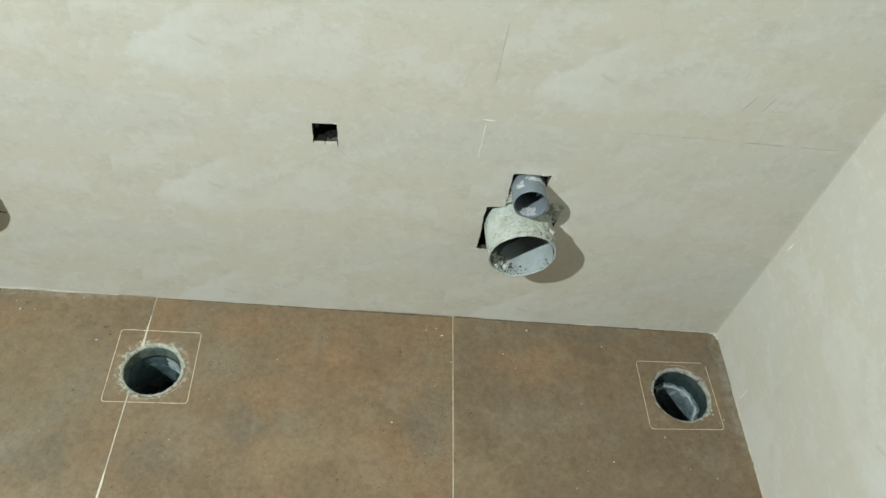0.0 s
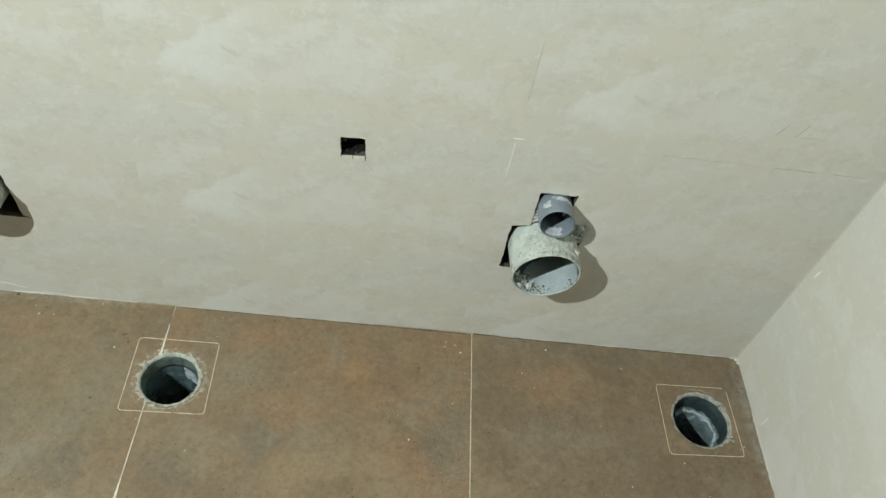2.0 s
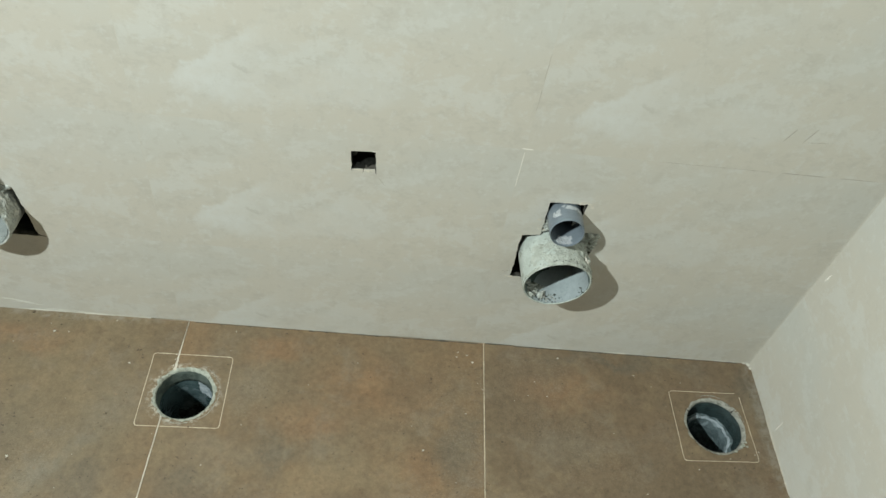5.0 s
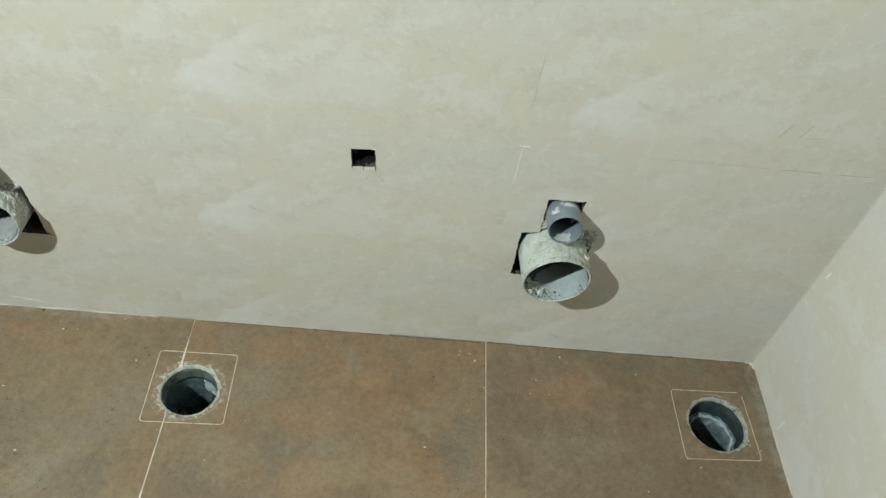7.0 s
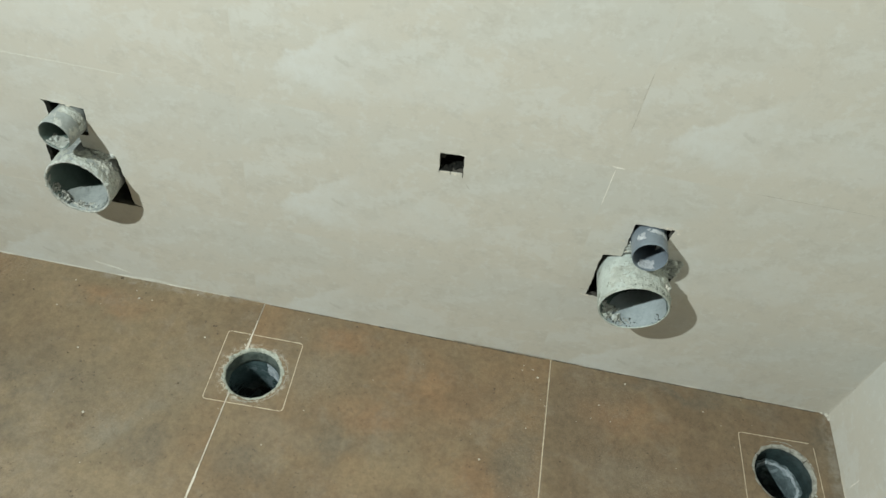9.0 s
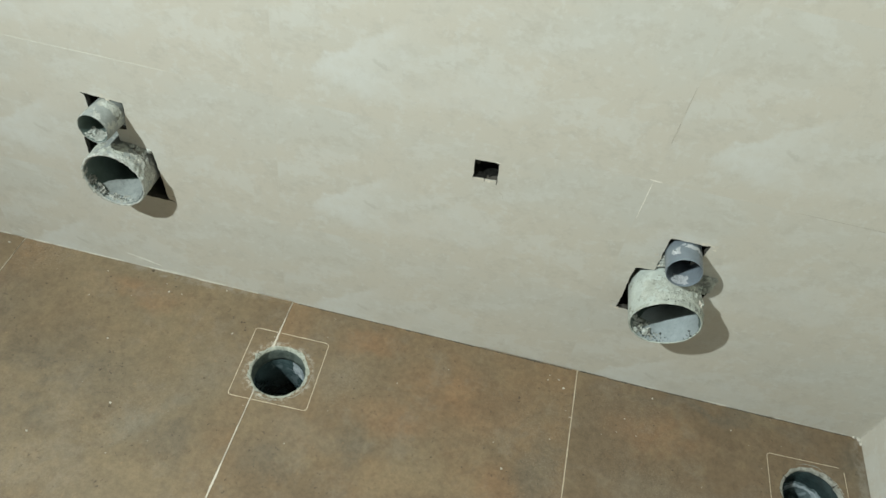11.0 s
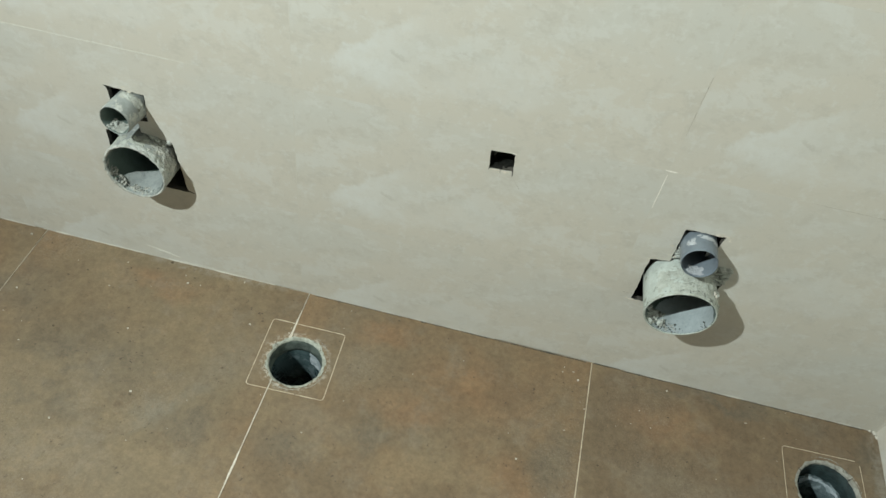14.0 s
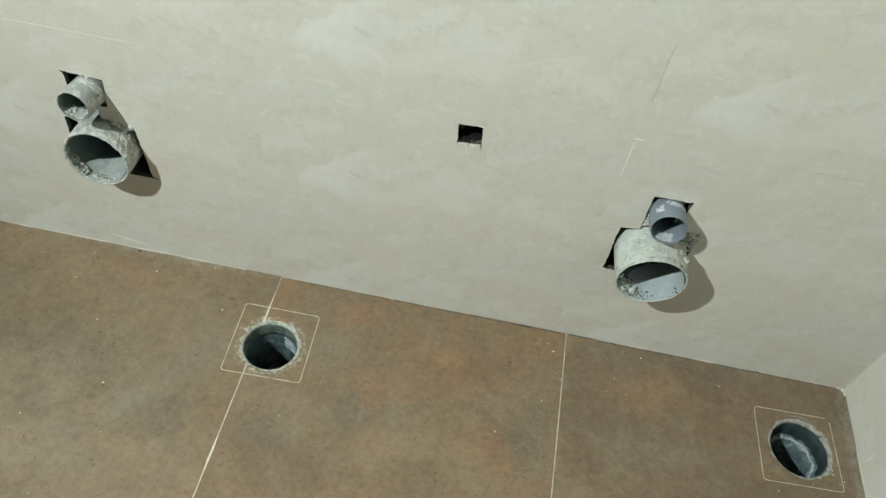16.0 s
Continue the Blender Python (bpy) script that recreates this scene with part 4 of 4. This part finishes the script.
for z in (LOW, 0.556, 0.865):
    part("grout_line", strip(line((-1.6, z), (-0.002, z), 60), 0.0012, on_side, 0.00006, 0.004, rough=0.1), M_JOINT, wall_east)
part("grout_line", strip(line((-0.60, 0.002), (-0.60, 1.4), 40), 0.0012, on_side, 0.00006, 0.004, rough=0.1), M_JOINT, wall_east)
# Chips of glaze lost at the saw cuts.
bm = bmesh.new()
rnd = random.Random(8)
for i in range(58):
    x, z = rnd.choice(((-0.535, 0.441), (-0.50, 0.442), (-0.482, 0.440), (-0.558, 0.395), (-0.556, 0.37), (-0.582, 0.232), (-0.450, 0.345), (-1.52, 0.457), (-0.872, 0.470), (-1.47, 0.352)))
    lump(bm, (x + rnd.gauss(0, 0.006), 0.0002, z + rnd.gauss(0, 0.0022)), rnd.uniform(0.0008, 0.0026), rnd.random() * 60, (1.6, 0.3, 0.8))
part("edge_chips", bm, M_PALE, wall_north, "pale chips round the saw-cut openings")

# Dabs of white grout on the side wall.
for a, b, w in (((-0.018, 0.317), (-0.022, 0.340), 0.0040), ((-0.172, 0.022), (-0.172, 0.054), 0.0028)):
    part("grout_dab", strip(line(a, b, 8), lambda t, w=w: w * (0.35 + 2.4 * t * (1 - t)), on_side, 0.0008, seed=a[0], rough=0.6), M_WHITE, wall_east, "white dab of grout")
# Grout wiped along the foot of the back wall.
for x0, x1, z, w, seed in ((-1.560, -1.505, 0.0320, 0.0030, 1.0), (-1.540, -1.490, 0.0240, 0.0026, 2.0), (-1.798, -1.782, 0.0240, 0.0080, 3.0), (-1.480, -1.410, 0.0060, 0.0022, 4.0)):
    part("grout_smear", strip(line((x0, z), (x1, z * 0.7), 14), lambda t, w=w, s=seed: w * 4 * t * (1 - t) * max(0.2, 0.7 + noise.noise(Vector((t * 9, s, 0)))), on_wall, 0.0006, seed=seed, rough=0.8), M_DAB, wall_north, "pale smear of grout at the wall foot")
# Grout in the upright inner corner.
part("corner_line", strip(line((-0.0010, 0.004), (-0.0010, 1.3), 120), lambda t: 0.0026 * (1 + 0.8 * noise.noise(Vector((t * 30, 0, 0)))), on_wall, 0.0012, seed=3.0, rough=0.5), M_JOINT, wall_north, "beige grout in the inner corner")

# ---------------------------------------------------------------- crumbs and grit on the floor
def scatter(name, seed, count, spots, sizes, material, label):
    bm = bmesh.new()
    rnd = random.Random(seed)
    for x, y, s in spots:
        lump(bm, (x, y, s * 0.4), s, rnd.random() * 90, (1.2, 0.9, 0.7))
    for i in range(count):
        x, y = rnd.uniform(-1.95, -0.02), -abs(rnd.gauss(0.0, 0.30)) - 0.004
        if min(math.hypot(x - DRAIN_A[0], y - DRAIN_A[1]), math.hypot(x - DRAIN_B[0], y - DRAIN_B[1])) < 0.072:
            continue
        s = rnd.uniform(*sizes) * rnd.choice((0.7, 1.0, 1.0, 1.4))
        lump(bm, (x, y, s * 0.3), s, rnd.random() * 90, (1.2, 0.9, 0.6))
    return tagged(part(name, bm, material), label, "debris", kind="stuff")


scatter("plaster_crumbs", 3, 70, [(-0.629, -0.034, 0.0019), (-0.651, -0.040, 0.0016), (-0.648, -0.028, 0.0014), (-1.768, -0.157, 0.0026), (-1.448, -0.312, 0.0024), (-1.56, -0.399, 0.0021), (-1.453, -0.048, 0.0026),
                                  (-0.465, -0.119, 0.0014), (-0.489, -0.087, 0.0014), (-0.434, -0.025, 0.0018), (-1.517, -0.185, 0.0021), (-0.038, -0.213, 0.0018), (-1.815, -0.022, 0.0027), (-1.60, -0.10, 0.0016)],
        (0.0007, 0.0016), M_CRUMB, "white plaster crumbs scattered over the floor")
scatter("brown_grit", 4, 170, [(-1.506, -0.007, 0.0029), (-1.445, -0.032, 0.0019), (-1.447, -0.318, 0.0024), (-1.66, -0.075, 0.0019), (-1.58, -0.045, 0.0019), (-1.49, -0.175, 0.0021), (-1.53, -0.20, 0.0019)],
        (0.0006, 0.0017), M_GRIT, "dark brown grit scattered over the floor")

# ---------------------------------------------------------------- tiles, last
def tile(outline, holes, plane, material, parent, corner):
    """A wall tile; its origin is its lower corner, so that the print starts there."""
    ob = part("tile", plate(ragged(outline, 0.05, 0.00005, corner[0]), holes, plane, 0.0, 0.010), material, parent, edge=M_EDGE)
    at = plane(corner[0], corner[1], 0)
    ob.data.transform(Matrix.Translation(-at))
    ob.location = at
    return ob


def shrunk(x0, x1, z0, z1, z2=None, inset=0.00012):
    """The corners of a tile from x0 to x1, z0 to z1 (z2: the top's other end), less half a joint."""
    return [(x0 + inset, z0 + inset), (x1 - inset, z0 + inset), (x1 - inset, (z1 if z2 is None else z2) - inset), (x0 + inset, z1 - inset)]


def notched(x0, x1, z0, z1, z2, hole, upper):
    """A tile from which an opening that crosses its level joint has taken a bite: out of its foot (upper) or its head."""
    bl, br, tr, tl = shrunk(x0, x1, z0, z1, z2)
    cut = bl[1] if upper else tr[1]
    above = [i for i, p in enumerate(hole) if p[1] > cut]
    first, last = above[0], above[-1]
    left, right = (hole[first][0], cut), (hole[last][0], cut)
    if upper:
        return [bl, left] + [tuple(p) for p in hole[first:last + 1]] + [right, br, tr, tl]
    return [bl, br, tr, right] + [tuple(p) for p in hole[last + 1:] + hole[:first]] + [left, tl]


XS = (0.0007, -0.6197, -1.2205, -1.8210, -2.4215, -3.02, ROOM_W)
ROWS = [(0.0002, LOW), (LOW, None), (None, 0.865)] + [(0.865 + 0.309 * i, min(0.865 + 0.309 * (i + 1), ROOM_H)) for i in range(7) if 0.865 + 0.309 * i < ROOM_H - 0.01]
for i, (x1, x0) in enumerate(zip(XS, XS[1:])):
    for k, (z0, z1) in enumerate(ROWS):
        corner = (x0, (z1 - 0.309) if k == 0 else seam(x0) if z0 is None else z0)
        bite = {0: HOLE_R, 2: HOLE_L}.get(i) if k < 2 else None
        if bite:
            outline = notched(x0, x1, z0, z1 or seam(x0), z1 or seam(x1), bite, k == 1)
        elif k == 1:
            outline = shrunk(x0, x1, z0, seam(x0), seam(x1))
        elif k == 2:
            outline = shrunk(x0, x1, seam(x0), z1)
            outline[1] = (outline[1][0], seam(x1) + 0.00012)
        else:
            outline = shrunk(x0, x1, z0, z1)
        tile(outline, [HOLE_S] if (i, k) == (1, 1) else [], on_wall, M_WALL, wall_north, corner)
YS = (-0.0007, -0.60, -1.20, -1.80, -2.40, ROOM_S)
for y1, y0 in zip(YS, YS[1:]):
    for k, (z0, z1) in enumerate(ROWS):
        z0, z1 = z0 or 0.556, z1 or 0.556
        tile(shrunk(y0, y1, z0, z1), [], on_side, M_SIDE, wall_east, (y0, z1 - 0.309 if k == 0 else z0))


FX = (0.0, -0.5925, -1.2035, -1.7915, -2.40, -3.0, ROOM_W)
FY = (-0.0012, -1.1995, -2.40, ROOM_S)


def bitten(xa, xb, ya, yb, rim, at, left_side):
    """A tile whose long side crosses a round hole: follow the side, then the rim's arc."""
    line_x = xa if left_side else xb
    inside = [p for p in rim if (p.x > joint(line_x, p.y) + 0.0013) == left_side and abs(p.x - joint(line_x, p.y)) > 0.0013]
    inside.sort(key=lambda p: math.atan2(p.y - at[1], (p.x - at[0]) * (1 if left_side else -1)))
    lo, hi = inside[0].y, inside[-1].y
    g = 0.0013
    if left_side:
        side = [(joint(xa, hi) + g, hi + 1e-4)] + [tuple(p) for p in reversed(inside)] + [(joint(xa, lo) + g, lo - 1e-4)]
        return [(joint(xa, ya) + g, ya)] + side + [(joint(xa, yb) + g, yb), (joint(xb, yb) - g, yb), (joint(xb, ya) - g, ya)]
    side = [(joint(xb, hi) - g, hi + 1e-4)] + [tuple(p) for p in reversed(inside)] + [(joint(xb, lo) - g, lo - 1e-4)]
    return [(joint(xb, ya) - g, ya)] + side + [(joint(xb, yb) - g, yb), (joint(xa, yb) + g, yb), (joint(xa, ya) + g, ya)]


for i, (xb, xa) in enumerate(zip(FX, FX[1:])):
    for j, (ya, yb) in enumerate(zip(FY, FY[1:])):
        if j == 0 and i in (1, 2):
            outline, holes = bitten(xa, xb, ya, yb, RIM_A, DRAIN_A, i == 1), []
        else:
            g = 0.0013
            outline = [(joint(xa, ya) + g, ya), (joint(xa, yb) + g, yb), (min(joint(xb, yb) - g, -0.001), yb), (min(joint(xb, ya) - g, -0.001), ya)]
            if i == 0:
                outline = [(joint(xa, ya) + g, ya), (joint(xa, yb) + g, yb), (-0.0002, yb), (-0.0002, ya)]
            holes = [RIM_B] if i == 0 and j == 0 else []
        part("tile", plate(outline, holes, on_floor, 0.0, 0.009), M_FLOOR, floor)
